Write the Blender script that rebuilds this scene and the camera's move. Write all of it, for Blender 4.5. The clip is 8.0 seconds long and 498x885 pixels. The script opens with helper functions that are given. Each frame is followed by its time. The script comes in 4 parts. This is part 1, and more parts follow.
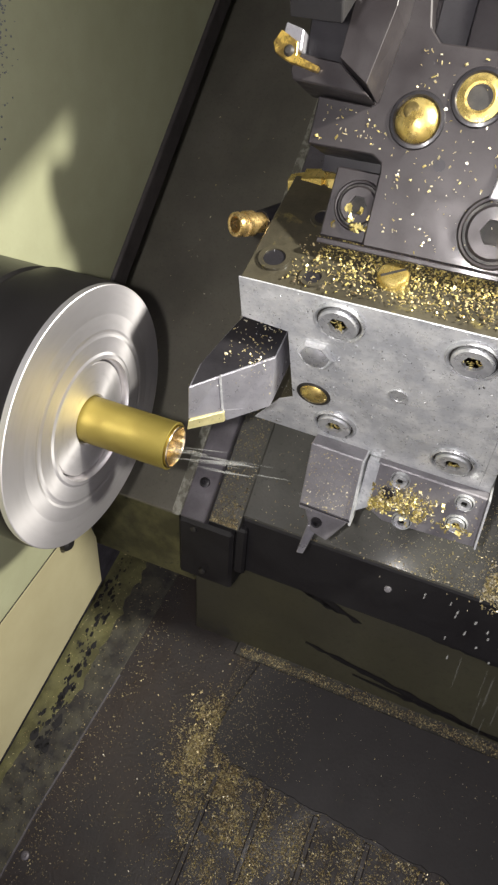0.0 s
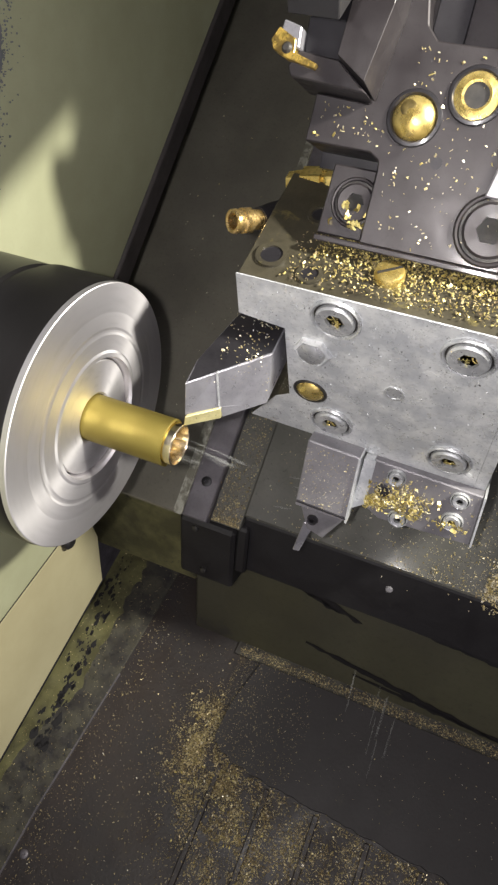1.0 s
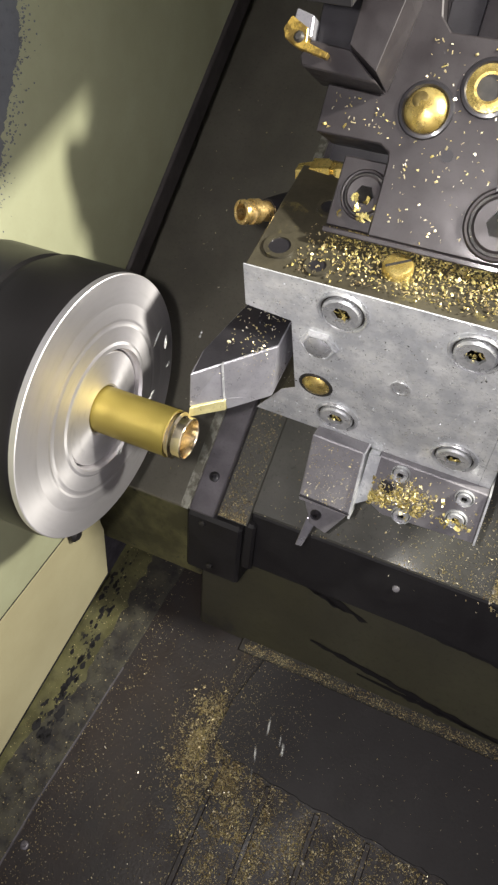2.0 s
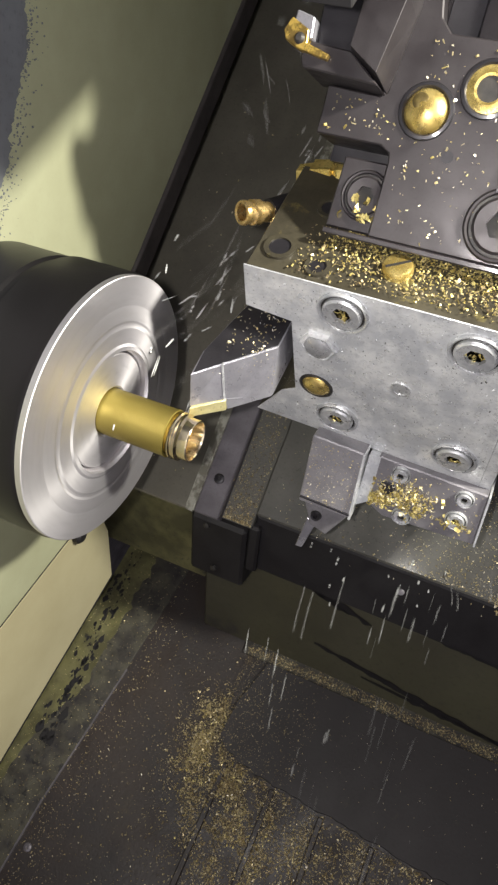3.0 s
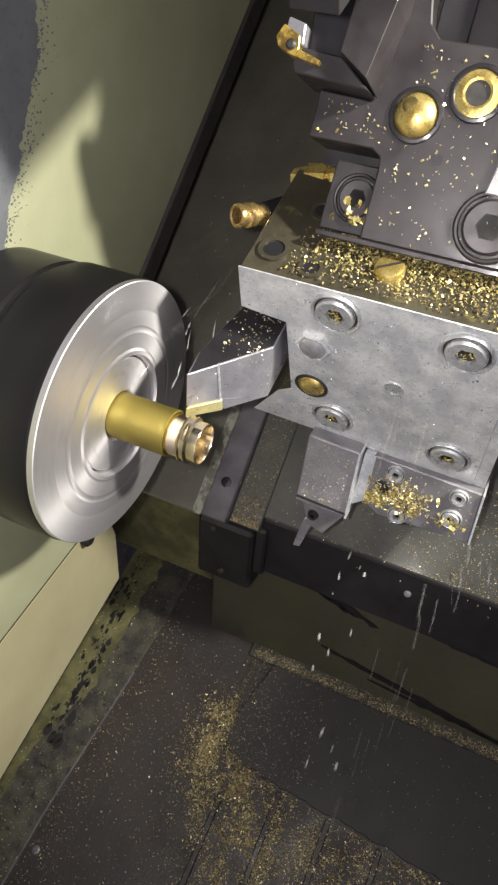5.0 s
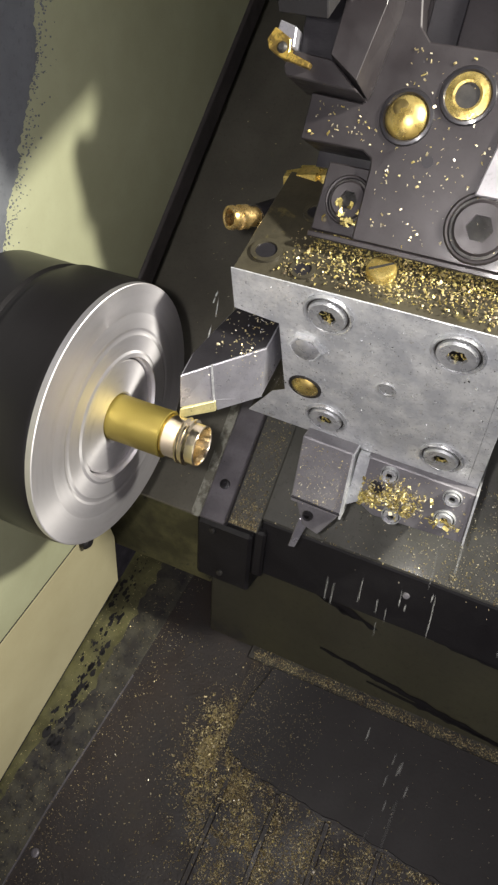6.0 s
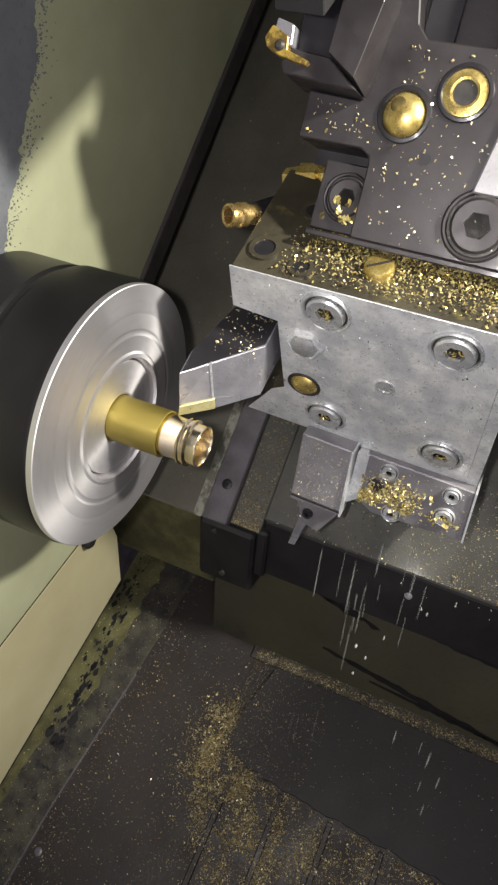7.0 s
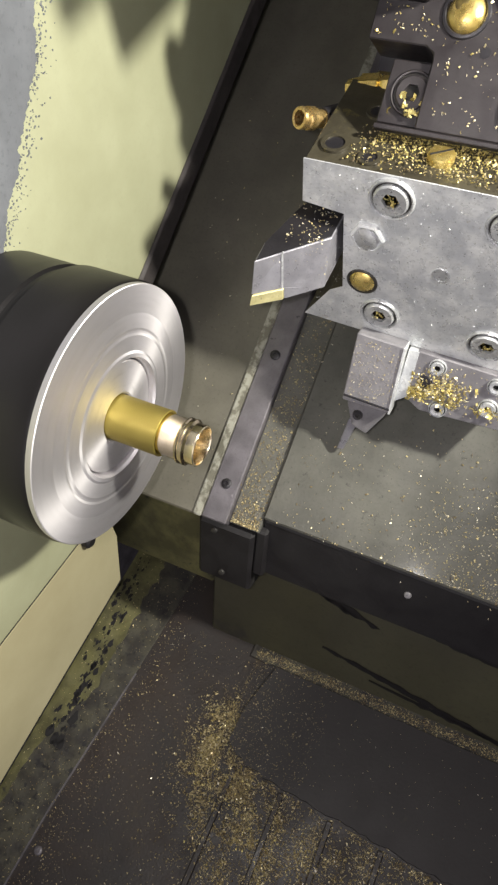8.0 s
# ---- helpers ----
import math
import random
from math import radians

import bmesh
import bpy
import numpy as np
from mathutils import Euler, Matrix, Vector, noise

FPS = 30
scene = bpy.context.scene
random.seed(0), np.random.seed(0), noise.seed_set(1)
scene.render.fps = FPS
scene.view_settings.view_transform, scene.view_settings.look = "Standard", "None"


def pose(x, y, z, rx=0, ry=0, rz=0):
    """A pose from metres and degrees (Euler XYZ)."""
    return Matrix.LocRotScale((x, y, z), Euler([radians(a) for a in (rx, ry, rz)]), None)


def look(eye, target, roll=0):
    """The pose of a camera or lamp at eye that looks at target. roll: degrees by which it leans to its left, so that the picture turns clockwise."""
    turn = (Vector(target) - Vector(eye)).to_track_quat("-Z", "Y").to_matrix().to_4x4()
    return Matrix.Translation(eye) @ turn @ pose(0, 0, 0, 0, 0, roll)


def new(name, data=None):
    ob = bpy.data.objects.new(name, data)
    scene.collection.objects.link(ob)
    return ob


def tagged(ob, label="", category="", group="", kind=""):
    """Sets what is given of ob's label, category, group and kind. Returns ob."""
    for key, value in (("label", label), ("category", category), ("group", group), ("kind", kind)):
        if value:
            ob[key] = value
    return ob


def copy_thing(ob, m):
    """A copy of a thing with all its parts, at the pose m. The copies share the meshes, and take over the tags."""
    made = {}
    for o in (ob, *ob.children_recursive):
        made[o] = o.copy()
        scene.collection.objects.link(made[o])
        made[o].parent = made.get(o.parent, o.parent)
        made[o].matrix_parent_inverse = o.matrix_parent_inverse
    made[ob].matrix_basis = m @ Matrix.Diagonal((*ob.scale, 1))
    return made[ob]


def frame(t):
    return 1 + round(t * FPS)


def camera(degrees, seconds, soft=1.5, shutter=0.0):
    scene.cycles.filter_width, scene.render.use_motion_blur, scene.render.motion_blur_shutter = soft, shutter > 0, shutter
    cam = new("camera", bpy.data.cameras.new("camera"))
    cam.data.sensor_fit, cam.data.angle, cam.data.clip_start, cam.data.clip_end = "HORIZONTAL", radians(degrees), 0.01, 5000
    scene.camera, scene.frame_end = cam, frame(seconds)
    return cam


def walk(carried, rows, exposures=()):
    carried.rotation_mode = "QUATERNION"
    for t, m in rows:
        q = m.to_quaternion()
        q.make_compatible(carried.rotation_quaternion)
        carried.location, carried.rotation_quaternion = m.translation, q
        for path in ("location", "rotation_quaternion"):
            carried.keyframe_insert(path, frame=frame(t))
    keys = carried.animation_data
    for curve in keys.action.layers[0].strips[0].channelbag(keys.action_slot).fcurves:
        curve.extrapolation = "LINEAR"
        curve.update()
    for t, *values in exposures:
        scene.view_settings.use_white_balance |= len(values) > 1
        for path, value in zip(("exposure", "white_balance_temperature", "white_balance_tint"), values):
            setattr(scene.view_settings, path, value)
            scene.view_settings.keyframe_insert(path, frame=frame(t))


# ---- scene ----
cam = camera(39.29, 8.0, 2.4, 0.4)
walk(cam, [
    (0, pose(0.1621, -0.2446, 0.1724, 58.30, -6.33, 22.55)),
    (0.5, pose(0.1624, -0.2442, 0.1720, 58.27, -6.42, 22.83)),
    (1, pose(0.1602, -0.2454, 0.1716, 58.29, -6.66, 22.65)),
    (1.5, pose(0.1590, -0.2451, 0.1696, 58.04, -7.16, 23.19)),
    (3, pose(0.1567, -0.2452, 0.1689, 58.10, -7.44, 23.98)),
    (3.5, pose(0.1561, -0.2471, 0.1689, 58.32, -7.50, 24.03)),
    (4, pose(0.1557, -0.2476, 0.1690, 58.36, -7.42, 23.95)),
    (4.5, pose(0.1553, -0.2483, 0.1695, 58.33, -7.26, 24.07)),
    (6, pose(0.1565, -0.2492, 0.1698, 58.65, -7.07, 24.02)),
    (6.5, pose(0.1566, -0.2485, 0.1705, 58.52, -7.03, 24.14)),
    (7, pose(0.1575, -0.2479, 0.1707, 58.49, -6.88, 24.34)),
    (7.5, pose(0.1577, -0.2472, 0.1704, 58.39, -6.88, 24.38)),
    (8, pose(0.1584, -0.2482, 0.1708, 58.48, -6.84, 24.36)),
], [(0.0, 0.10), (3.0, 0.06), (4.5, 0.03), (6.0, -0.12), (7.3, -0.20), (7.6, -0.08), (8.0, 0.05)])

# ---- world and lamps ----
world = bpy.data.worlds.new("workshop")
scene.world = world
world.use_nodes = True
world.node_tree.nodes["Background"].inputs[0].default_value = (0.95, 0.84, 1.0, 1)
world.node_tree.nodes["Background"].inputs[1].default_value = 0.31
scene.view_settings.exposure = 0.0

# work lamp of the machine, high over the far end of the spindle
lamp_data = bpy.data.lights.new("machine_lamp", "SPOT")
lamp_data.spot_size, lamp_data.spot_blend, lamp_data.shadow_soft_size, lamp_data.energy = radians(60), 0.55, 0.020, 34.0
lamp_data.color = (1.0, 0.965, 0.86)
lamp = new("machine_lamp_light", lamp_data)
lamp.matrix_world = look((0.47, -0.080, 0.395), (-0.03, 0.07, 0.085))
# torch of the phone that films, a thumb's width beside its lens
torch_data = bpy.data.lights.new("phone_torch", "SPOT")
torch_data.spot_size, torch_data.spot_blend, torch_data.shadow_soft_size, torch_data.energy = radians(140), 0.6, 0.005, 3.4
torch_data.color = (1.0, 0.955, 0.93)
torch = new("phone_torch_light", torch_data)
torch.matrix_world = look((0.139, -0.254, 0.173), (0.07, 0.06, 0.0))
# fill lamp added behind the camera to brighten the tool block's front
fill_data = bpy.data.lights.new("door_light", "AREA")
fill_data.shape, fill_data.size, fill_data.size_y, fill_data.energy = "RECTANGLE", 0.55, 0.45, 0.8
fill_data.color = (0.97, 0.97, 1.0)
door_light = new("door_light", fill_data)
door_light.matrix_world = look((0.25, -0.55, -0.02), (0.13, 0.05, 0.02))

# ---- materials ----


def material(name, base, rough=0.5, metal=0.0, second=None, scale=40.0, amount=0.5, fine=600.0, bump=0.1, stain=None, stain_scale=12.0, stain_at=0.6, gloss=0.15, aniso=0.0, wet=0.0, speck=0.5, loose=None):
    """A surface with two scales of colour variation, stains, uneven gloss and a fine relief."""
    m = bpy.data.materials.new(name)
    m.use_nodes = True
    nt = m.node_tree
    b = nt.nodes["Principled BSDF"]
    tc = nt.nodes.new("ShaderNodeTexCoord")

    def tex(s, detail=6.0, r=0.6):
        n = nt.nodes.new("ShaderNodeTexNoise")
        n.inputs["Scale"].default_value, n.inputs["Detail"].default_value, n.inputs["Roughness"].default_value = s, detail, r
        nt.links.new(tc.outputs["Object"], n.inputs["Vector"])
        return n

    def ramp(src, lo, hi):
        n = nt.nodes.new("ShaderNodeMapRange")
        n.inputs[1].default_value, n.inputs[2].default_value = lo, hi
        nt.links.new(src, n.inputs[0])
        return n.outputs[0]

    def mix(fac, a, c):
        n = nt.nodes.new("ShaderNodeMix")
        n.data_type = "RGBA"
        nt.links.new(fac, n.inputs[0])
        for k, v in ((6, a), (7, c)):
            if isinstance(v, tuple):
                n.inputs[k].default_value = (*v, 1)
            else:
                nt.links.new(v, n.inputs[k])
        return n.outputs[2]

    second = second or tuple(v * 0.6 for v in base)
    big, small = tex(scale), tex(fine, 3.0)
    col = mix(ramp(big.outputs[0], 0.5 - 0.3 * (1.1 - amount), 0.5 + 0.3 * (1.1 - amount)), base, second)
    col = mix(ramp(small.outputs[0], 0.55, 0.9), col, tuple(v * speck for v in base))
    if stain:
        s = tex(stain_scale, 9.0, 0.7)
        col = mix(ramp(s.outputs[0], stain_at, stain_at + 0.06), col, stain)
    if loose:
        geo = nt.nodes.new("ShaderNodeNewGeometry")
        col = mix(ramp(geo.outputs["Random Per Island"], 0.15, 1.0), col, loose)
    nt.links.new(col, b.inputs["Base Color"])
    b.inputs["Metallic"].default_value = metal
    nt.links.new(ramp(tex(scale * 1.7).outputs[0], 0.0, 1.0), b.inputs["Roughness"])
    rr = b.inputs["Roughness"].links[0].from_node
    rr.inputs[1].default_value, rr.inputs[2].default_value = 0.3, 0.7
    rr.inputs[3].default_value, rr.inputs[4].default_value = max(0.05, rough - gloss), min(1.0, rough + gloss)
    if wet:
        b.inputs["Coat Weight"].default_value, b.inputs["Coat Roughness"].default_value = wet, 0.12
    if aniso:
        b.inputs["Anisotropic"].default_value = aniso
        tg = nt.nodes.new("ShaderNodeTangent")
        tg.direction_type, tg.axis = "RADIAL", "X"
        nt.links.new(tg.outputs[0], b.inputs["Tangent"])
    if bump:
        bp = nt.nodes.new("ShaderNodeBump")
        bp.inputs["Strength"].default_value, bp.inputs["Distance"].default_value = bump, 0.001
        nt.links.new(small.outputs[0], bp.inputs["Height"])
        nt.links.new(bp.outputs[0], b.inputs["Normal"])
    return m


GREEN = material("green_paint", (0.330, 0.336, 0.220), 0.45, 0, (0.280, 0.283, 0.180), 14, 0.6, 350, 0.03, (0.17, 0.16, 0.09), 150, 0.70, wet=0.15, speck=0.86)
WARMGREEN = material("yellowish_stained_paint", (0.400, 0.365, 0.230), 0.45, 0, (0.340, 0.305, 0.185), 9, 0.6, 350, 0.03, (0.25, 0.22, 0.12), 30, 0.70, wet=0.15, speck=0.88)
COVER = material("oiled_cover_steel", (0.165, 0.155, 0.125), 0.45, 0.2, (0.110, 0.103, 0.084), 22, 0.5, 500, 0.05, (0.14, 0.13, 0.09), 35, 0.64, wet=0.1)
# lower sheet and channel are set darker than the upper cover
LOWSHEET = material("darker_cover_steel", (0.098, 0.096, 0.082), 0.66, 0.1, (0.066, 0.065, 0.056), 24, 0.7, 600, 0.20, (0.040, 0.039, 0.034), 260, 0.60, wet=0.05)
STRIP = material("wiper_steel", (0.185, 0.172, 0.190), 0.42, 0.4, (0.120, 0.112, 0.122), 60, 0.6, 700, 0.12, wet=0.2)
BANDDARK = material("corner_band_black", (0.040, 0.034, 0.033), 0.65, 0, (0.026, 0.022, 0.022), 30, 0.7, 300, 0.1)
EDGE = material("bare_edge", (0.36, 0.355, 0.30), 0.45, 0.3, (0.17, 0.162, 0.128), 160, 0.9, 700, 0.3)
# much darker than the wall's green, holds the casting's shade with its dirt
BEDPAINT = material("shaded_dirty_bed_paint", (0.070, 0.067, 0.040), 0.45, 0, (0.052, 0.049, 0.033), 12, 0.5, 300, 0.06, (0.040, 0.037, 0.030), 14, 0.60)
DARK = material("oil_and_shade_black", (0.008, 0.007, 0.008), 0.62, 0.0, (0.008, 0.007, 0.008), 30, 0.7, 400, 0.1)
PAN = material("oily_pan", (0.027, 0.0195, 0.0165), 0.50, 0.0, (0.019, 0.0155, 0.0155), 20, 0.7, 420, 0.3, (0.042, 0.030, 0.018), 26, 0.60)
RUBBER = material("oily_rubber_sheet", (0.024, 0.0205, 0.0210), 0.62, 0.0, (0.019, 0.0165, 0.0168), 30, 0.4, 420, 0.12, (0.029, 0.025, 0.021), 60, 0.62, gloss=0.04)
FLANGE = material("mottled_flange", (0.060, 0.056, 0.040), 0.5, 0, (0.030, 0.027, 0.024), 60, 0.8, 420, 0.3, (0.016, 0.015, 0.016), 130, 0.56)
OLIVE = material("stained_olive_paint", (0.125, 0.118, 0.052), 0.45, 0, (0.070, 0.066, 0.032), 45, 0.8, 300, 0.2, (0.030, 0.028, 0.022), 110, 0.60, wet=0.1)
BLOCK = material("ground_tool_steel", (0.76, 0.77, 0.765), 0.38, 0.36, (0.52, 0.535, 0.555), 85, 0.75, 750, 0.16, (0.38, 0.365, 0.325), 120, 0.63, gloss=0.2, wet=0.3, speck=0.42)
TURRET = material("turret_steel", (0.040, 0.035, 0.037), 0.45, 0.3, (0.027, 0.023, 0.025), 45, 0.7, 800, 0.04, (0.11, 0.10, 0.105), 90, 0.66, wet=0.1)
TOPSTEEL = material("dark_block_steel", (0.066, 0.058, 0.038), 0.45, 0.2, (0.040, 0.035, 0.024), 60, 0.7, 700, 0.15, (0.12, 0.1, 0.04), 70, 0.6, wet=0.3)
HOLDER = material("tool_holder_steel", (0.33, 0.325, 0.355), 0.38, 0.55, (0.25, 0.245, 0.275), 70, 0.6, 900, 0.08, wet=0.1)
BLACKOX = material("oxide_and_hole_black", (0.028, 0.026, 0.03), 0.4, 0.3, (0.018, 0.017, 0.02), 60, 0.6, 700, 0.1, wet=0.3)
BOLT = material("bolt_steel", (0.70, 0.71, 0.71), 0.33, 0.6, (0.46, 0.47, 0.49), 150, 0.7, 900, 0.1)
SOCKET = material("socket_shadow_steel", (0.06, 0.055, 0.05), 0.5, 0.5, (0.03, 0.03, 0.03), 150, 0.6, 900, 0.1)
BRASS = material("brass", (0.80, 0.62, 0.22), 0.30, 0.8, (0.55, 0.40, 0.12), 160, 0.9, 900, 0.12)
SHADEBRASS = material("shaded_brass", (0.20, 0.15, 0.05), 0.4, 0.7, (0.10, 0.075, 0.03), 200, 0.7, 900, 0.1)
RAWBRASS = material("raw_brass_bar", (0.38, 0.305, 0.075), 0.42, 0.85, (0.34, 0.27, 0.066), 25, 0.3, 300, 0.0, gloss=0.05, speck=0.9)
TURNED = material("fresh_turned_brass", (0.90, 0.79, 0.58), 0.17, 1.0, (0.86, 0.73, 0.50), 200, 0.4, 1500, 0.03, gloss=0.05)
COPPER = material("nozzle_copper", (0.78, 0.57, 0.26), 0.3, 0.9, (0.6, 0.40, 0.14), 300, 0.6, 900, 0.08)
GOLD = material("coated_carbide", (0.62, 0.43, 0.10), 0.36, 0.7, (0.25, 0.17, 0.05), 300, 0.95, 900, 0.08)
CARBIDE = material("pale_carbide", (0.72, 0.66, 0.36), 0.4, 0.5, (0.6, 0.54, 0.26), 260, 0.5, 900, 0.05)
CHIP = material("brass_chips", (0.80, 0.70, 0.30), 0.33, 0.5, (0.58, 0.46, 0.14), 300, 0.8, 900, 0.0, loose=(0.24, 0.185, 0.055))
PALECHIP = material("pale_chips", (0.82, 0.77, 0.64), 0.35, 0.5, (0.72, 0.60, 0.28), 250, 0.8, 900, 0.0, loose=(0.40, 0.32, 0.14))
DULLCHIP = material("oily_chips", (0.62, 0.53, 0.29), 0.38, 0.4, (0.42, 0.33, 0.16), 120, 0.7, 900, 0.0, loose=(0.10, 0.070, 0.040))
CHUCKBLACK = material("chuck_black_steel", (0.026, 0.024, 0.025), 0.34, 0.6, (0.018, 0.017, 0.017), 30, 0.5, 500, 0.02, gloss=0.06, aniso=0.7)
CHUCKFACE = material("chuck_face_steel", (0.66, 0.64, 0.66), 0.42, 0.85, (0.62, 0.60, 0.62), 8, 0.5, 300, 0.0, gloss=0.04, aniso=0.8)
FACET = material("dark_tool_facet", (0.33, 0.32, 0.335), 0.42, 0.4, (0.25, 0.243, 0.258), 70, 0.6, 900, 0.06)
TOOLTWO = material("oily_tool_steel", (0.26, 0.25, 0.265), 0.42, 0.4, (0.18, 0.173, 0.185), 70, 0.6, 900, 0.06)
GREY = material("grey_primer", (0.135, 0.142, 0.155), 0.5, 0, (0.10, 0.105, 0.115), 30, 0.6, 400, 0.1)
WATER = material("coolant", (0.55, 0.56, 0.54), 0.08, 0.0, (0.45, 0.46, 0.44), 100, 0.3, 900, 0.0, gloss=0.02)

# ---- small building kit ----


def part(name, bm, mat, parent=None, label="", smooth=0.0):
    bmesh.ops.recalc_face_normals(bm, faces=bm.faces[:])
    me = bpy.data.meshes.new(name)
    bm.to_mesh(me)
    bm.free()
    if smooth:
        me.shade_smooth()
        me.set_sharp_from_angle(angle=radians(smooth))
    me.materials.append(mat)
    ob = new(name, me)
    if parent:
        ob.parent = parent
    return tagged(ob, label)


def chamfer(bm, w, segments=1):
    if w:
        es = [e for e in bm.edges if len(e.link_faces) == 2 and e.calc_face_angle(0) > 0.5]
        bmesh.ops.bevel(bm, geom=es, offset=w, segments=segments, affect="EDGES", clamp_overlap=True)
    return bm


def loft(rings, w=0.0, segments=1):
    """A closed solid through rings of the same number of points."""
    bm = bmesh.new()
    vs = [[bm.verts.new(p) for p in r] for r in rings]
    n = len(rings[0])
    for a, c in zip(vs, vs[1:]):
        for i in range(n):
            bm.faces.new((a[i], a[(i + 1) % n], c[(i + 1) % n], c[i]))
    bm.faces.new(vs[0])
    bm.faces.new(vs[-1])
    bmesh.ops.recalc_face_normals(bm, faces=bm.faces[:])
    return chamfer(bm, w, segments)


def box(x0, x1, y0, y1, z0, z1, w=0.0, segments=1):
    return loft([[(x0, y0, z), (x1, y0, z), (x1, y1, z), (x0, y1, z)] for z in (z0, z1)], w, segments)


def plate(outline, y0, y1, w=0.0):
    """An outline in x and z, between two depths in y."""
    return loft([[(x, y, z) for x, z in outline] for y in (y0, y1)], w)


def lathe(profile, seg=96, close=True):
    """A body turned about the x axis, from (x, radius) pairs."""
    bm = bmesh.new()
    rings = [[bm.verts.new((x, r * math.cos(2 * math.pi * i / seg), r * math.sin(2 * math.pi * i / seg))) for i in range(seg)] for x, r in profile]
    pairs = list(zip(rings, rings[1:]))
    if close:
        pairs.append((rings[-1], rings[0]))
    for a, c in pairs:
        for i in range(seg):
            bm.faces.new((a[i], a[(i + 1) % seg], c[(i + 1) % seg], c[i]))
    return bm


def along_y(bm):
    """Turns a body made about x so that its +x end faces -y."""
    bmesh.ops.rotate(bm, verts=bm.verts[:], cent=(0, 0, 0), matrix=Matrix.Rotation(radians(-90), 3, "Z"))
    return bm


def moved(bm, x, y, z):
    bmesh.ops.translate(bm, verts=bm.verts[:], vec=(x, y, z))
    return bm


def rounded(profile, seg=48, close=True):
    return along_y(lathe(profile, seg, close))


def socket_bolt(parent, x, y, z, r, washer=True, head=BOLT, name="socket_bolt", label="steel socket-head bolt in a counterbore"):
    """A socket-head bolt that faces -y, its rim proud of the surface at y."""
    if washer:
        ring = part("rim", moved(rounded([(0.0005, r * 0.86), (0.0012, r * 0.9), (0.0014, r * 0.96), (0.0007, r * 1.02), (-0.002, r * 1.02), (-0.002, r * 0.86)]), x, y, z), head, parent, "bright counterbore rim", smooth=40)
    else:
        ring = parent
    bm = bmesh.new()
    out = [bm.verts.new((x + r * 0.70 * math.cos(a * math.pi / 12), y - 0.0022, z + r * 0.70 * math.sin(a * math.pi / 12))) for a in range(24)]
    low = [bm.verts.new((x + r * 0.78 * math.cos(a * math.pi / 12), y - 0.0014, z + r * 0.78 * math.sin(a * math.pi / 12))) for a in range(24)]
    base = [bm.verts.new((x + r * 0.78 * math.cos(a * math.pi / 12), y + 0.004, z + r * 0.78 * math.sin(a * math.pi / 12))) for a in range(24)]
    hexa = []
    for a in range(24):
        ang = a * math.pi / 12
        k = (ang % (math.pi / 3)) - math.pi / 6
        q = r * 0.40 * math.cos(math.pi / 6) / math.cos(k)
        hexa.append((x + q * math.cos(ang), z + q * math.sin(ang)))
    h0 = [bm.verts.new((a, y - 0.0020, c)) for a, c in hexa]
    h1 = [bm.verts.new((a, y - 0.0002, c)) for a, c in hexa]
    for p, q in ((base, low), (low, out), (out, h0), (h0, h1)):
        for i in range(24):
            bm.faces.new((p[i], p[(i + 1) % 24], q[(i + 1) % 24], q[i]))
    bm.faces.new(h1)
    bm.faces.new(base)
    bolt = part(name, bm, head, parent, label, smooth=35)
    # socket floor and gap are dark faces, their shade is in the colour
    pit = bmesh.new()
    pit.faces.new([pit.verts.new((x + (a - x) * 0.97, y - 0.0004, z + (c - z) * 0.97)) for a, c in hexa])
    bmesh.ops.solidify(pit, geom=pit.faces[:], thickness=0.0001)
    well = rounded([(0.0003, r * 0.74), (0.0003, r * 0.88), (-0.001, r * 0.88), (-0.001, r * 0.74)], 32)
    part("recess", moved(well, x, y, z), SOCKET, bolt if parent is turret else parent, "dark ring for the shaded gap round the bolt head")
    part("socket", pit, SOCKET, bolt if parent is turret else parent, "hex socket with its shade in a dark floor")


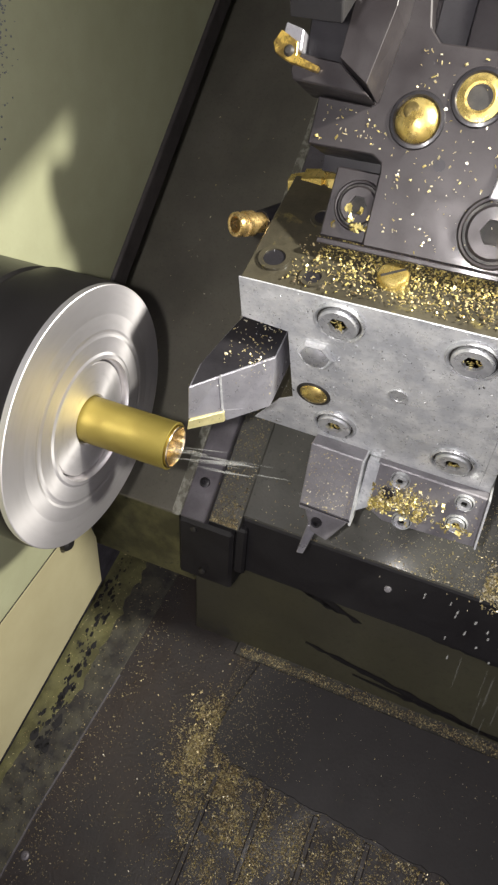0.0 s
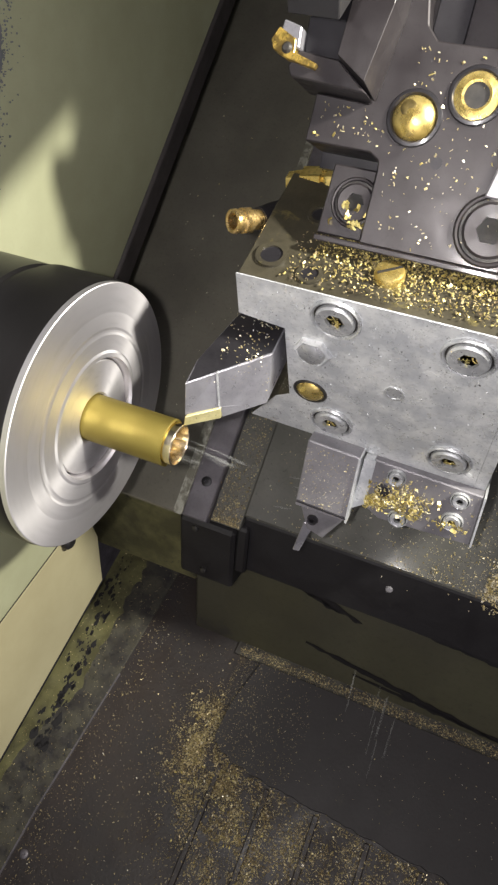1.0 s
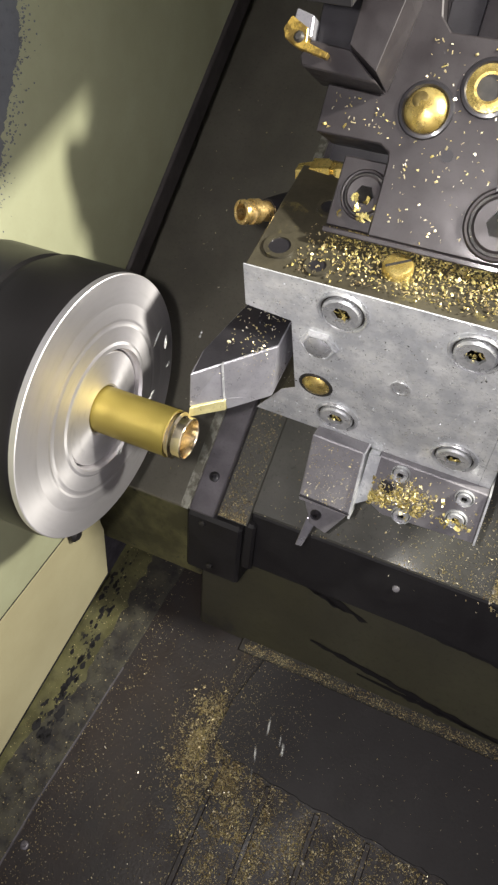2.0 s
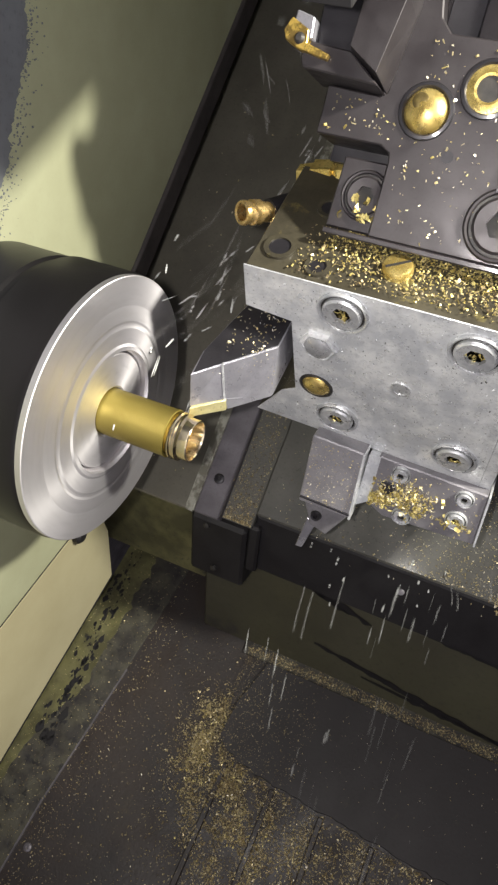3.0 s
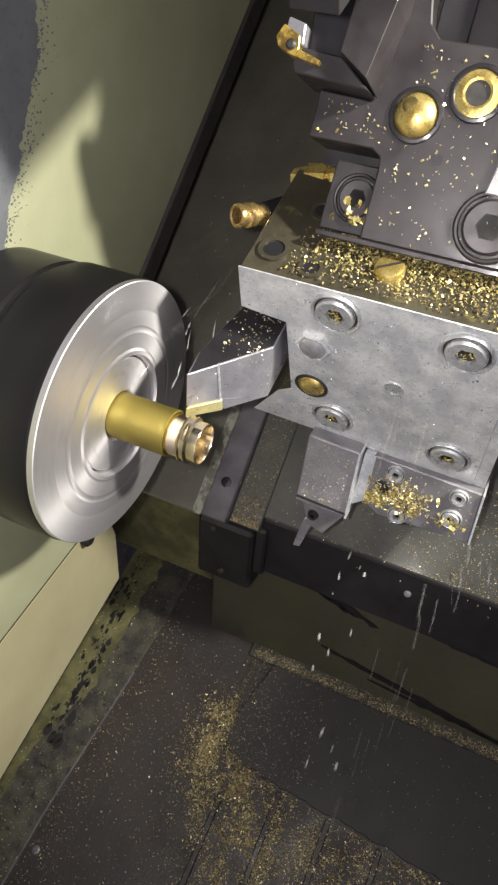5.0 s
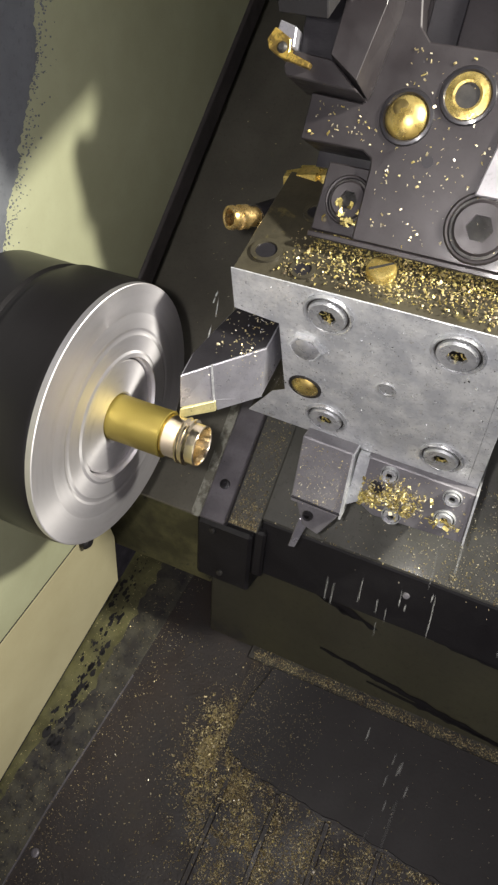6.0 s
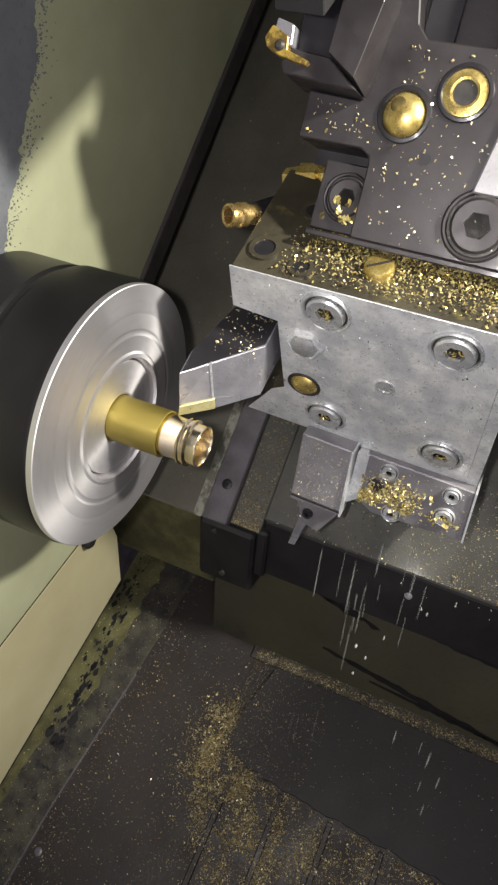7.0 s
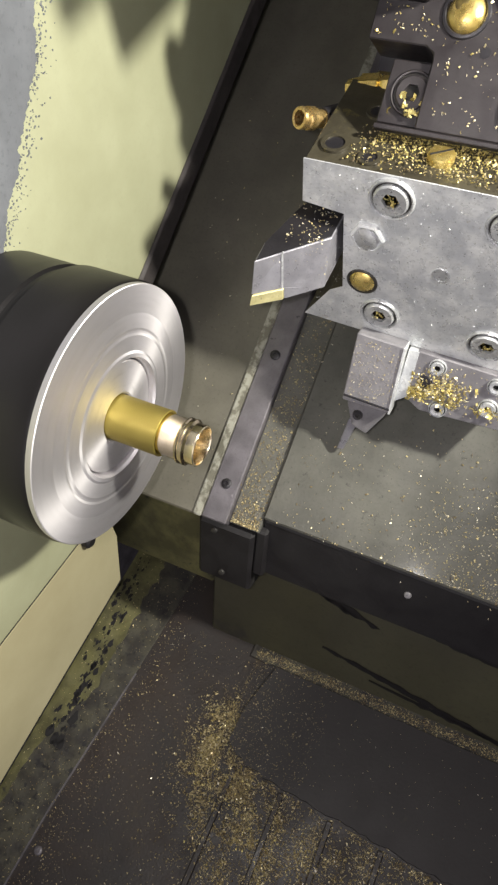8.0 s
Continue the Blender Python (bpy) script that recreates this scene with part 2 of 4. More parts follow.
def scatter(name, mat, parent, place, count, lo, hi, label="", seed=1, curl=0.5, kind="stuff"):
    """Loose flakes: small bent slivers of metal at the places that place(rng) gives, with z the way out of the surface."""
    rng = random.Random(seed)
    verts, faces = [], []
    for _ in range(count):
        o, n = place(rng)
        o, n = Vector(o), Vector(n).normalized()
        a = n.orthogonal().normalized()
        a.rotate(Matrix.Rotation(rng.uniform(0, 6.28), 3, n))
        tilt = (n + 0.7 * Vector((rng.uniform(-1, 1), rng.uniform(-1, 1), rng.uniform(-1, 1)))).normalized()
        a = (a - tilt * a.dot(tilt)).normalized()
        c = tilt.cross(a)
        size = rng.uniform(lo, hi) * rng.choice((0.6, 0.8, 1.0, 1.0, 1.4))
        l, w, k = size, size * rng.uniform(0.25, 0.7), size * curl * rng.uniform(0.1, 0.8)
        h = o + n * size * 0.22
        i = len(verts)
        th = tilt * max(0.00008, size * 0.06)
        rows = []
        for s, up in ((-0.5, 0), (0.0, k), (0.5, 0)):
            for t in (-0.5, 0.5):
                rows.append(h + a * l * s + c * w * t * rng.uniform(0.5, 1.2) + tilt * (up - k * 0.5))
        verts += [tuple(v) for v in rows] + [tuple(v - th) for v in rows]
        q = lambda *ids: faces.append(tuple(i + j for j in ids))
        q(0, 2, 3, 1), q(2, 4, 5, 3), q(6, 7, 9, 8), q(8, 9, 11, 10)
        q(0, 1, 7, 6), q(4, 10, 11, 5), q(0, 6, 8, 2), q(2, 8, 10, 4), q(1, 3, 9, 7), q(3, 5, 11, 9)
    me = bpy.data.meshes.new(name)
    me.from_pydata(verts, [], faces)
    me.materials.append(mat)
    ob = new(name, me)
    if parent:
        ob.parent = parent
    return tagged(ob, label, kind=kind)


def spread(ob, k, centre):
    """Enlarges a whole assembly by k about a point of its parent's space."""
    c = Vector(centre)
    ob.matrix_basis = Matrix.Translation(c * (1 - k)) @ Matrix.Scale(k, 4) @ ob.matrix_basis


EYE = (0.1584, -0.2482, 0.1708)      # fixed points of the enlargements
EYE_T = (0.1557, -0.1299, 0.2702)    # the same in the turret's space

# ---- the machine's enclosure ----
XW = -0.087          # face of the headstock wall
COVER_TURN = pose(0, 0, 0, 51)   # way cover: local y runs up the slope, z is its normal
CN = -0.13
PAN_SLOPE = 26.57
PAN_TURN = pose(0, 0.1416, -0.2643, PAN_SLOPE)  # local y runs up the pan, origin at its upper edge


def seam_z(y):
    return -0.2060 + (y + 0.0032) * 0.30


def build_wall():
    wall = tagged(new("wall_west"), "pale green painted headstock wall, oily and worn", "wall", kind="structure")
    yz = lambda pts, x0, x1, w=0.0: loft([[(x, y, z) for y, z in pts] for x in (x0, x1)], w)
    along = lambda y: (y * math.sin(radians(51)) + CN) / math.cos(radians(51))   # height of the cover's plane at a depth
    pan_z = lambda y: -0.2643 + (y - 0.1416) * math.tan(radians(PAN_SLOPE))
    back = XW - 0.062
    part("upper_panel", yz([(-0.7, seam_z(-0.7) + 0.0022), (0.0865, seam_z(0.0865) + 0.0022), (0.1010, seam_z(0.1010) + 0.0022), (0.1010, along(0.1010)), (0.62, along(0.62)), (0.62, 0.75), (-0.7, 0.75)], back, XW), GREEN, wall)
    # lower panel's green is set yellower than the upper panel's
    part("lower_panel", yz([(-0.7, seam_z(-0.7) - 0.0015), (0.1200, seam_z(0.1200) - 0.0015), (0.1370, -0.208), (0.1450, pan_z(0.1450)), (-0.7, pan_z(-0.7))], back, XW - 0.0004), WARMGREEN, wall, "lower panel in a yellower tone")
    # dark filler laid in the gap so the seam reads shaded
    part("seam_gasket", yz([(-0.7, seam_z(-0.7) - 0.0014), (0.1150, seam_z(0.1150) - 0.0014), (0.1010, seam_z(0.1010) + 0.0021), (-0.7, seam_z(-0.7) + 0.0021)], back, XW - 0.0010), DARK, wall, "dark seam between wall panels")
    part("backing", yz([(-0.7, -0.8), (0.7, -0.8), (0.7, 0.75), (-0.7, 0.75)], back - 0.012, back - 0.001), DARK, wall)
    # worn patch of grey primer at the wall's edge, an uneven outline
    rng = random.Random(4)
    edge = []
    line = lambda z: 0.022 + 0.36 * (min(z, 0.14) - 0.05) + 0.05 * max(0.0, z - 0.14)
    for i in range(500):
        z = 0.05 + 0.36 * i / 499
        wob = 0.0035 * noise.noise((z * 60, 3, 1)) + 0.0020 * noise.noise((z * 260, 7, 2)) + rng.uniform(-0.0006, 0.0006)
        edge.append((line(z) + wob, z))
    verts, faces = [], []
    for i in range(900):
        z = rng.uniform(0.052, 0.40)
        y, r, n = line(z) + 0.0005 + abs(rng.gauss(0, 0.0055)), rng.uniform(0.0001, 0.0007), len(verts)
        ring = [(y + r * rng.uniform(0.5, 1.2) * math.cos(k * 1.05), z + r * rng.uniform(0.5, 1.2) * math.sin(k * 1.05)) for k in range(6)]
        verts += [(XW - 0.0004, a, c) for a, c in ring] + [(XW + 0.0004, a, c) for a, c in ring]
        faces += [tuple(n + 6 + k for k in range(6))] + [(n + k, n + (k + 1) % 6, n + 6 + (k + 1) % 6, n + 6 + k) for k in range(6)]
    me = bpy.data.meshes.new("primer_flecks")
    me.from_pydata(verts, [], faces)
    me.materials.append(GREY)
    flecks = tagged(new("primer_flecks", me), "small chips in the paint", kind="stuff")
    flecks.parent = wall
    part("worn_primer", yz([(-0.5, 0.05)] + edge + [(-0.5, 0.41)], XW - 0.001, XW + 0.0006), GREY, wall, "grey primer where paint has worn off")
    # near-black strip laid along the wall's edge at the cover
    corner_ob = part("corner_seal", loft([[(XW + 0.0001, y, CN - 0.002), (XW + 0.003, y, CN - 0.002), (XW + 0.003, y, CN + 0.0135), (XW + 0.0001, y, CN + 0.0150)] for y in (-0.03, 0.60)], 0.0006), BANDDARK, wall, "near-black strip along the corner")
    corner_ob.matrix_basis = COVER_TURN
    part("plug", moved(lathe([(0, 0.006), (0.004, 0.006), (0.006, 0.004), (0.006, 0.0)], 20, False), XW, 0.094, -0.181), DARK, wall, smooth=40)
    return wall


def build_cover():
    cover = tagged(new("way_cover"), "dark oily sheet-steel cover over the slanted bed", "machine cover", kind="structure")
    cover.matrix_world = COVER_TURN
    part("sheet", box(XW + 0.0005, 0.0095, -0.033, 0.62, CN - 0.012, CN, 0.0012), COVER, cover)
    part("edge", box(0.0060, 0.0125, -0.0330, 0.60, CN + 0.0002, CN + 0.0022, 0.0009, 2), EDGE, cover, "worn bright edge of the sheet")
    part("wiper_strip", box(0.0127, 0.0300, -0.0325, 0.60, CN - 0.006, CN + 0.0030, 0.0008), STRIP, cover)
    part("channel", box(0.0302, 0.0510, -0.0300, 0.60, CN - 0.010, CN - 0.0030, 0.0005), LOWSHEET, cover)
    part("lower_sheet", box(0.0512, 0.75, -0.0205, 0.60, CN - 0.012, CN + 0.0005, 0.0012), LOWSHEET, cover)
    for y in (-0.0076, 0.0823, 0.172):
        part("button_screw", moved(lathe([(0, 0.0034), (0.0010, 0.0033), (0.0016, 0.0022), (0.0016, 0.0015), (0.0004, 0.0013), (0.0004, 0)], 20, False), 0, 0, 0), BLACKOX, cover, smooth=40).matrix_basis = pose(0.0215, y, CN + 0.003, 0, -90, 0)
    return cover


def bed_y(z):
    """Depth of the bed casting's sloping front at a height."""
    return 0.118 - (z + 0.128) * 0.15625


def stain(parent, x0, x1, z0, z1, tall, seed, name="oil_streak"):
    """A ragged streak of black oil that clings to the casting's front, from (x0, z0) to (x1, z1)."""
    n, top, low = 60, [], []
    for i in range(n):
        f = i / (n - 1)
        x, z = x0 + (x1 - x0) * f, z0 + (z1 - z0) * f
        h = tall * math.sin(math.pi * min(1.0, 0.04 + f)) ** 0.5
        top.append((x, z + h * (0.5 + 0.5 * noise.noise((x * 90, seed, 1)))))
        low.append((x, z - h * (0.55 + 0.9 * noise.noise((x * 140, seed, 5)) * (0.4 + f))))
    bm = bmesh.new()
    for y in (0.0002, 0.0006):
        vs = [[bm.verts.new((x, bed_y(z) - y, z)) for x, z in row] for row in (top, low)]
        for i in range(n - 1):
            bm.faces.new((vs[0][i], vs[0][i + 1], vs[1][i + 1], vs[1][i]))
    return part(name, bm, DARK, parent, "black oil streak on the paint")


def build_bed():
    bed = tagged(new("bed_casting"), "green painted bed casting, oily, its shade put into the colour", "machine bed", kind="structure")
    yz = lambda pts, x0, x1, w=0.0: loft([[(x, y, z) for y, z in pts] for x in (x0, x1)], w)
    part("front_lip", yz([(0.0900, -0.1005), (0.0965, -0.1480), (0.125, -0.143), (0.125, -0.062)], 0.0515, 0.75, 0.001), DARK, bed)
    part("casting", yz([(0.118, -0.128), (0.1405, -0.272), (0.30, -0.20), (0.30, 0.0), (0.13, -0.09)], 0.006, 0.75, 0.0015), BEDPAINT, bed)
    # lighter paint than the casting's, the light on this end is in it
    part("end_casting", yz([(0.118, -0.128), (bed_y(-0.208), -0.208), (0.30, -0.208), (0.30, 0.0), (0.13, -0.09)], XW + 0.001, 0.0058, 0.0012), OLIVE, bed, "olive end of the casting, painted lighter where lit, over a dark recess")
    # near-black box puts the shade of the open recess into colour
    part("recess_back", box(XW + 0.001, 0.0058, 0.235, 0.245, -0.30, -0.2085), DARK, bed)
    part("bracket", yz([(0.0840, -0.1120), (0.0925, -0.1660), (0.125, -0.170), (0.125, -0.095)], 0.0085, 0.0480, 0.0022), DARK, bed)
    part("bracket_wing", yz([(0.0870, -0.1080), (0.0915, -0.1480), (0.125, -0.150), (0.125, -0.092)], 0.0482, 0.0560, 0.0015), DARK, bed)
    head = [(0.0014, 0.0), (0.0015, 0.0010), (0.0012, 0.0020), (0.0002, 0.0024), (-0.002, 0.0024)]
    for x, y, z in ((0.0205, 0.0850, -0.1180), (0.0270, 0.0906, -0.1560)):
        part("bracket_bolt", moved(rounded(head, 20, False), x, y, z), SOCKET, bed, "dull bolt head on the bracket", smooth=40)
    for x in (0.1492, 0.262):
        part("lip_screw", moved(rounded(head, 20, False), x, 0.0922, -0.1170), FACET, bed, "grey screw in the black lip", smooth=40)
    stain(bed, 0.070, 0.140, -0.163, -0.186, 0.0060, 3)
    stain(bed, 0.088, 0.122, -0.171, -0.183, 0.0040, 8)
    stain(bed, 0.100, 0.262, -0.2300, -0.2600, 0.0055, 11)
    stain(bed, 0.140, 0.330, -0.2470, -0.2640, 0.0040, 19)
    stain(bed, 0.175, 0.420, -0.171, -0.178, 0.0110, 23)
    return bed


def build_pan():
    pan = tagged(new("chip_pan"), "black oily chip pan strewn with brass swarf", "chip pan", kind="structure")
    pan.matrix_world = PAN_TURN
    part("floor_sheet", box(XW + 0.001, 0.75, -0.62, 0.16, -0.012, 0.0), PAN, pan)
    side = [(-0.0255, 0.05), (-0.0335, -0.062), (-0.0430, -0.170), (-0.0450, -0.225), (-0.0500, -0.36)]
    flange = [(XW + 0.0015, 0.05)] + side + [(XW + 0.0015, -0.40)]
    part("side_flange", loft([[(x, y, z) for x, y in flange] for z in (0.0003, 0.0016)], 0.0004), FLANGE, pan, "mottled dark flange, oily and worn")
    edge = side[1:] + [(x + 0.0009, y) for x, y in reversed(side[1:])]
    part("flange_edge", loft([[(x, y, z) for x, y in edge] for z in (0.0003, 0.0019)]), STRIP, pan, "bare edge of the flange")
    # olive paint that has held along the wall, and the black flakes in it
    band = []
    for i in range(90):
        y = 0.045 - 0.30 * i / 89
        w = 0.028 - 0.020 * max(0.0, min(1.0, (-0.085 - y) / 0.06)) + 0.006 * noise.noise((y * 90, 2, 7)) + 0.003 * noise.noise((y * 300, 5, 3))
        band.append((XW + 0.0016 + max(0.003, w), y))
    part("paint_band", loft([[(x, y, z) for x, y in [(XW + 0.0016, 0.045)] + band + [(XW + 0.0016, -0.255)]] for z in (0.0014, 0.0019)]), OLIVE, pan, "olive paint left along the wall")
    flake = random.Random(31)
    verts, faces = [], []
    for i in range(150):
        f = flake.random()
        y = 0.030 - 0.165 * f
        x = XW + 0.004 + (0.006 + 0.016 * (0.4 + 0.6 * f)) * flake.random() ** 0.7 + 0.004 * f
        big = flake.choice((0.0006, 0.0009, 0.0012, 0.0020, 0.0032)) * (0.6 + 0.7 * f)
        n, k = 9, len(verts)
        ring = [(x + 0.8 * big * flake.uniform(0.45, 1.15) * math.cos(6.283 * j / n), y + 1.5 * big * flake.uniform(0.45, 1.15) * math.sin(6.283 * j / n)) for j in range(n)]
        verts += [(p, q, 0.0015) for p, q in ring] + [(p, q, 0.0022) for p, q in ring]
        faces += [tuple(k + n + j for j in range(n))] + [(k + j, k + (j + 1) % n, k + n + (j + 1) % n, k + n + j) for j in range(n)]
    me = bpy.data.meshes.new("black_flakes")
    me.from_pydata(verts, [], faces)
    me.materials.append(DARK)
    tagged(new("black_flakes", me), "black flakes of old oil on the paint", kind="stuff").parent = pan
    part("flange_screw", moved(lathe([(0, 0.0030), (0.0012, 0.0030), (0.0018, 0.0022), (0.0018, 0.0012), (0.0008, 0.0010), (0.0008, 0)], 20, False), 0, 0, 0), STRIP, pan, smooth=40).matrix_basis = pose(-0.0350, -0.1990, 0.0, 0, -90, 0)
    part("rim_strip", box(0.046, 0.75, -0.0120, 0.0040, 0.0002, 0.0026, 0.0006), FLANGE, pan, "swarf-strewn rim of the pan")
    rng = random.Random(9)
    low = [(0.058 + 0.005 * i, -0.088 - 0.0003 * i + rng.uniform(-0.0012, 0.0012) + 0.012 * math.exp(-i / 2.5)) for i in range(0, 100)]
    part("deflector", loft([[(x, y, 0.0002 + h) for x, y in [(0.070, -0.0125), (0.060, -0.05)] + low + [(0.553, -0.0125)]] for h in (0.0, 0.0048)]), RUBBER, pan, "black rubbery deflector sheet with ragged edge")
    for i in range(7):
        x = 0.068 + 0.0385 * i
        part("rib", box(x, x + 0.0045, -0.50, -0.091 - 0.06 * (x - 0.058), 0.0, 0.0026, 0.0007), PAN, pan)
    return pan


def build_shell():
    roof = tagged(part("ceiling", box(XW - 0.02, 0.90, -0.30, 0.70, 0.76, 0.78), GREEN), "pale green enclosure roof", "ceiling", kind="structure")
    east = tagged(part("wall_east", box(0.88, 0.90, -0.70, 0.70, -0.80, 0.76), GREEN), "pale green enclosure end wall", "wall", kind="structure")
    north = tagged(part("wall_north", box(XW, 0.88, 0.68, 0.70, -0.80, 0.76), GREEN), "pale green enclosure back wall", "wall", kind="structure")
    return roof, east, north


wall, cover, bed, pan = build_wall(), build_cover(), build_bed(), build_pan()
for shell in (cover, bed, pan):
    spread(shell, 1.07, EYE)
spread(wall, 0.92, EYE)      # the headstock's wall stands proud of the cover's end
build_shell()

# ---- spindle, chuck and work ----


def build_chuck():
    chuck = tagged(new("collet_chuck"), "spinning collet chuck, black body with bright turned face", "chuck")
    body = [(-0.1035, 0.064), (-0.041, 0.064), (-0.0395, 0.0640), (-0.0380, 0.0628), (-0.0335, 0.0628), (-0.0325, 0.0652), (-0.0050, 0.0652), (-0.0030, 0.0645), (-0.0030, 0.045), (-0.1035, 0.045)]
    part("body", lathe(body, 160), CHUCKBLACK, chuck, smooth=30)
    face = [(-0.0030, 0.0645), (-0.0003, 0.0645), (0.0000, 0.0641), (0.0003, 0.0522), (0.00025, 0.0510), (0.0004, 0.0496), (0.0007, 0.0440), (0.0005, 0.0428), (0.0006, 0.0418), (0.0009, 0.0406), (0.0010, 0.0334), (0.0016, 0.0322), (0.0018, 0.0304), (0.0004, 0.0297), (-0.0030, 0.0290), (-0.012, 0.0280), (-0.012, 0.040), (-0.0040, 0.060)]
    part("face_ring", lathe(face, 160), CHUCKFACE, chuck, "bright turned steel face", smooth=6)
    collet = [(-0.0118, 0.0288), (-0.0016, 0.0284), (-0.0010, 0.0278), (-0.0006, 0.0150), (-0.0004, 0.0128), (-0.0010, 0.0118), (-0.030, 0.0118), (-0.030, 0.0268)]
    part("collet", lathe(collet, 120), CHUCKFACE, chuck, smooth=25)
    return chuck


def build_work():
    work = tagged(new("brass_workpiece"), "brass tube being turned, spinning in the chuck", "workpiece")
    prof = [(-0.060, 0.0101), (0.0345, 0.0101), (0.0352, 0.0104), (0.0358, 0.0112), (0.0364, 0.0112), (0.0370, 0.0105), (0.0380, 0.0105), (0.0386, 0.0112), (0.0394, 0.0112), (0.0400, 0.0104), (0.0403, 0.0099), (0.0440, 0.0099), (0.0446, 0.0100), (0.0449, 0.0098), (0.0449, 0.0092), (0.0440, 0.0089), (0.0100, 0.0089), (0.0100, 0.002), (-0.060, 0.002)]
    part("turned_tube", lathe(prof, 128), TURNED, work, "freshly turned bright brass tube with collar", smooth=30)
    sleeve = part("raw_skin", lathe([(0.0, 0.0103), (0.0003, 0.0110), (0.0, 0.01145), (-0.0008, 0.01145), (-0.0014, 0.01135), (-0.0040, 0.01135), (-0.0800, 0.01135), (-0.0800, 0.0103)], 128), RAWBRASS, work, "dull yellow uncut brass surface", smooth=30)
    return work, sleeve


chuck = build_chuck()
work, raw_skin = build_work()

# ---- tool turret: local x along the spindle, y up the slide, z off the slide ----
turret = tagged(new("tool_turret"), "dark steel tool turret with bright tool block and brass swarf", "tool turret")
turret.matrix_world = pose(0, 0, 0, 30)
AY = 0.0262
OUT = [(0.0632, 0.0925), (0.1690, 0.0925), (0.1690, -0.0050), (0.0605, 0.0005), (0.0740, 0.0215), (0.0805, 0.0260), (0.0805, 0.0690), (0.0620, 0.0712)]


def build_block():
    # thin bright front sheet over a much darker body
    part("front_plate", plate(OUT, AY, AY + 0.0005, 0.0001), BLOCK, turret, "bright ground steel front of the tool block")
    part("end_chamfer", loft([[(0.1640, AY - 0.0002, z), (0.1692, AY + 0.0040, z), (0.1692, AY + 0.0060, z), (0.1640, AY + 0.0010, z)] for z in (-0.0045, 0.0920)]), BOLT, turret, "bright bevelled end of the block")
    inner = [(x + (0.0004 if x < 0.1 else -0.0004), z) for x, z in OUT]
    body = part("block_body", plate([(x, z + (-0.0004 if z > 0.08 else 0.0004 if z < 0.01 else 0)) for x, z in inner], AY + 0.0006, 0.082, 0.0004), TOPSTEEL, turret, "dark body of the tool block")
    for x, z in ((0.1004, 0.0817), (0.1473, 0.0795), (0.0995, 0.0143), (0.1509, 0.0120)):
        socket_bolt(turret, x, AY, z, 0.0095)
    part("dowel_hole", moved(rounded([(0.0006, 0.0030), (0.0006, 0.0040), (-0.001, 0.0040), (-0.001, 0.0030)], 24), 0.1245, AY, 0.0475), BOLT, turret, smooth=40)
    part("dowel_pin", moved(rounded([(0.0002, 0.0), (0.0002, 0.0029), (-0.002, 0.0029), (-0.002, 0.0)], 24, False), 0.1245, AY, 0.0475), BOLT, turret, "bright end of a dowel pin")
    part("brass_plug", moved(rounded([(0.0024, 0.0), (0.0022, 0.0022), (0.0015, 0.0044), (0.0002, 0.0062), (-0.001, 0.0064)], 32, False), 0.0900, AY, 0.0326), BRASS, turret, "domed brass plug in the plate", smooth=60)
    part("plug_seat", moved(rounded([(0.0004, 0.0060), (0.0006, 0.0068), (0.0002, 0.0074), (-0.001, 0.0074), (-0.001, 0.0060)], 32), 0.0900, AY, 0.0326), SOCKET, turret, "dark ring round the plug", smooth=40)
    part("clamp_plug", moved(rounded([(0.0014, 0.0056), (0.0019, 0.0066), (0.0014, 0.0077), (0.0003, 0.0079), (-0.001, 0.0079), (-0.001, 0.0056)], 6), 0.0915, AY, 0.0600), BLOCK, turret, "grey hexagonal clamp plug")
    part("plug_disc", moved(rounded([(0.0022, 0.0), (0.0021, 0.0044), (0.0014, 0.0058), (-0.001, 0.0060)], 32, False), 0.0912, AY, 0.0590), BOLT, turret, "bright worn disc in the clamp plug", smooth=40)
    # top of the block
    top = 0.0925
    for x, y, r in ((0.0721, 0.0380, 0.0058), (0.0880, 0.0335, 0.0046), (0.082, 0.062, 0.0050)):
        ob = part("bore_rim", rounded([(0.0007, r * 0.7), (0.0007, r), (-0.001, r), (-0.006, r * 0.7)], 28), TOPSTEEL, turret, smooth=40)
        ob.matrix_basis = pose(x, y, top, -90)
        # flat dark disc, the bore's shade is in its colour
        ob = part("bore", rounded([(0.0001, 0.0), (0.0001, r * 0.69), (-0.002, r * 0.69)], 28, False), BLACKOX, turret)
        ob.matrix_basis = pose(x, y, top, -90)
    ob = part("slotted_screw", rounded([(0.0030, 0.0), (0.0031, 0.0040), (0.0026, 0.0050), (0.0018, 0.0054), (-0.001, 0.0054)], 32, False), BRASS, turret, "slotted brass screw", smooth=30)
    ob.matrix_basis = pose(0.1141, 0.0410, top, -90)
    # thin dark bar on the head, the slot's shade is its colour
    ob = part("screw_slot", box(-0.0044, 0.0044, -0.0005, 0.0005, 0.0029, 0.0032), SOCKET, turret)
    ob.matrix_basis = pose(0.1141, 0.0410, top, 0, 0, 35)
    return body


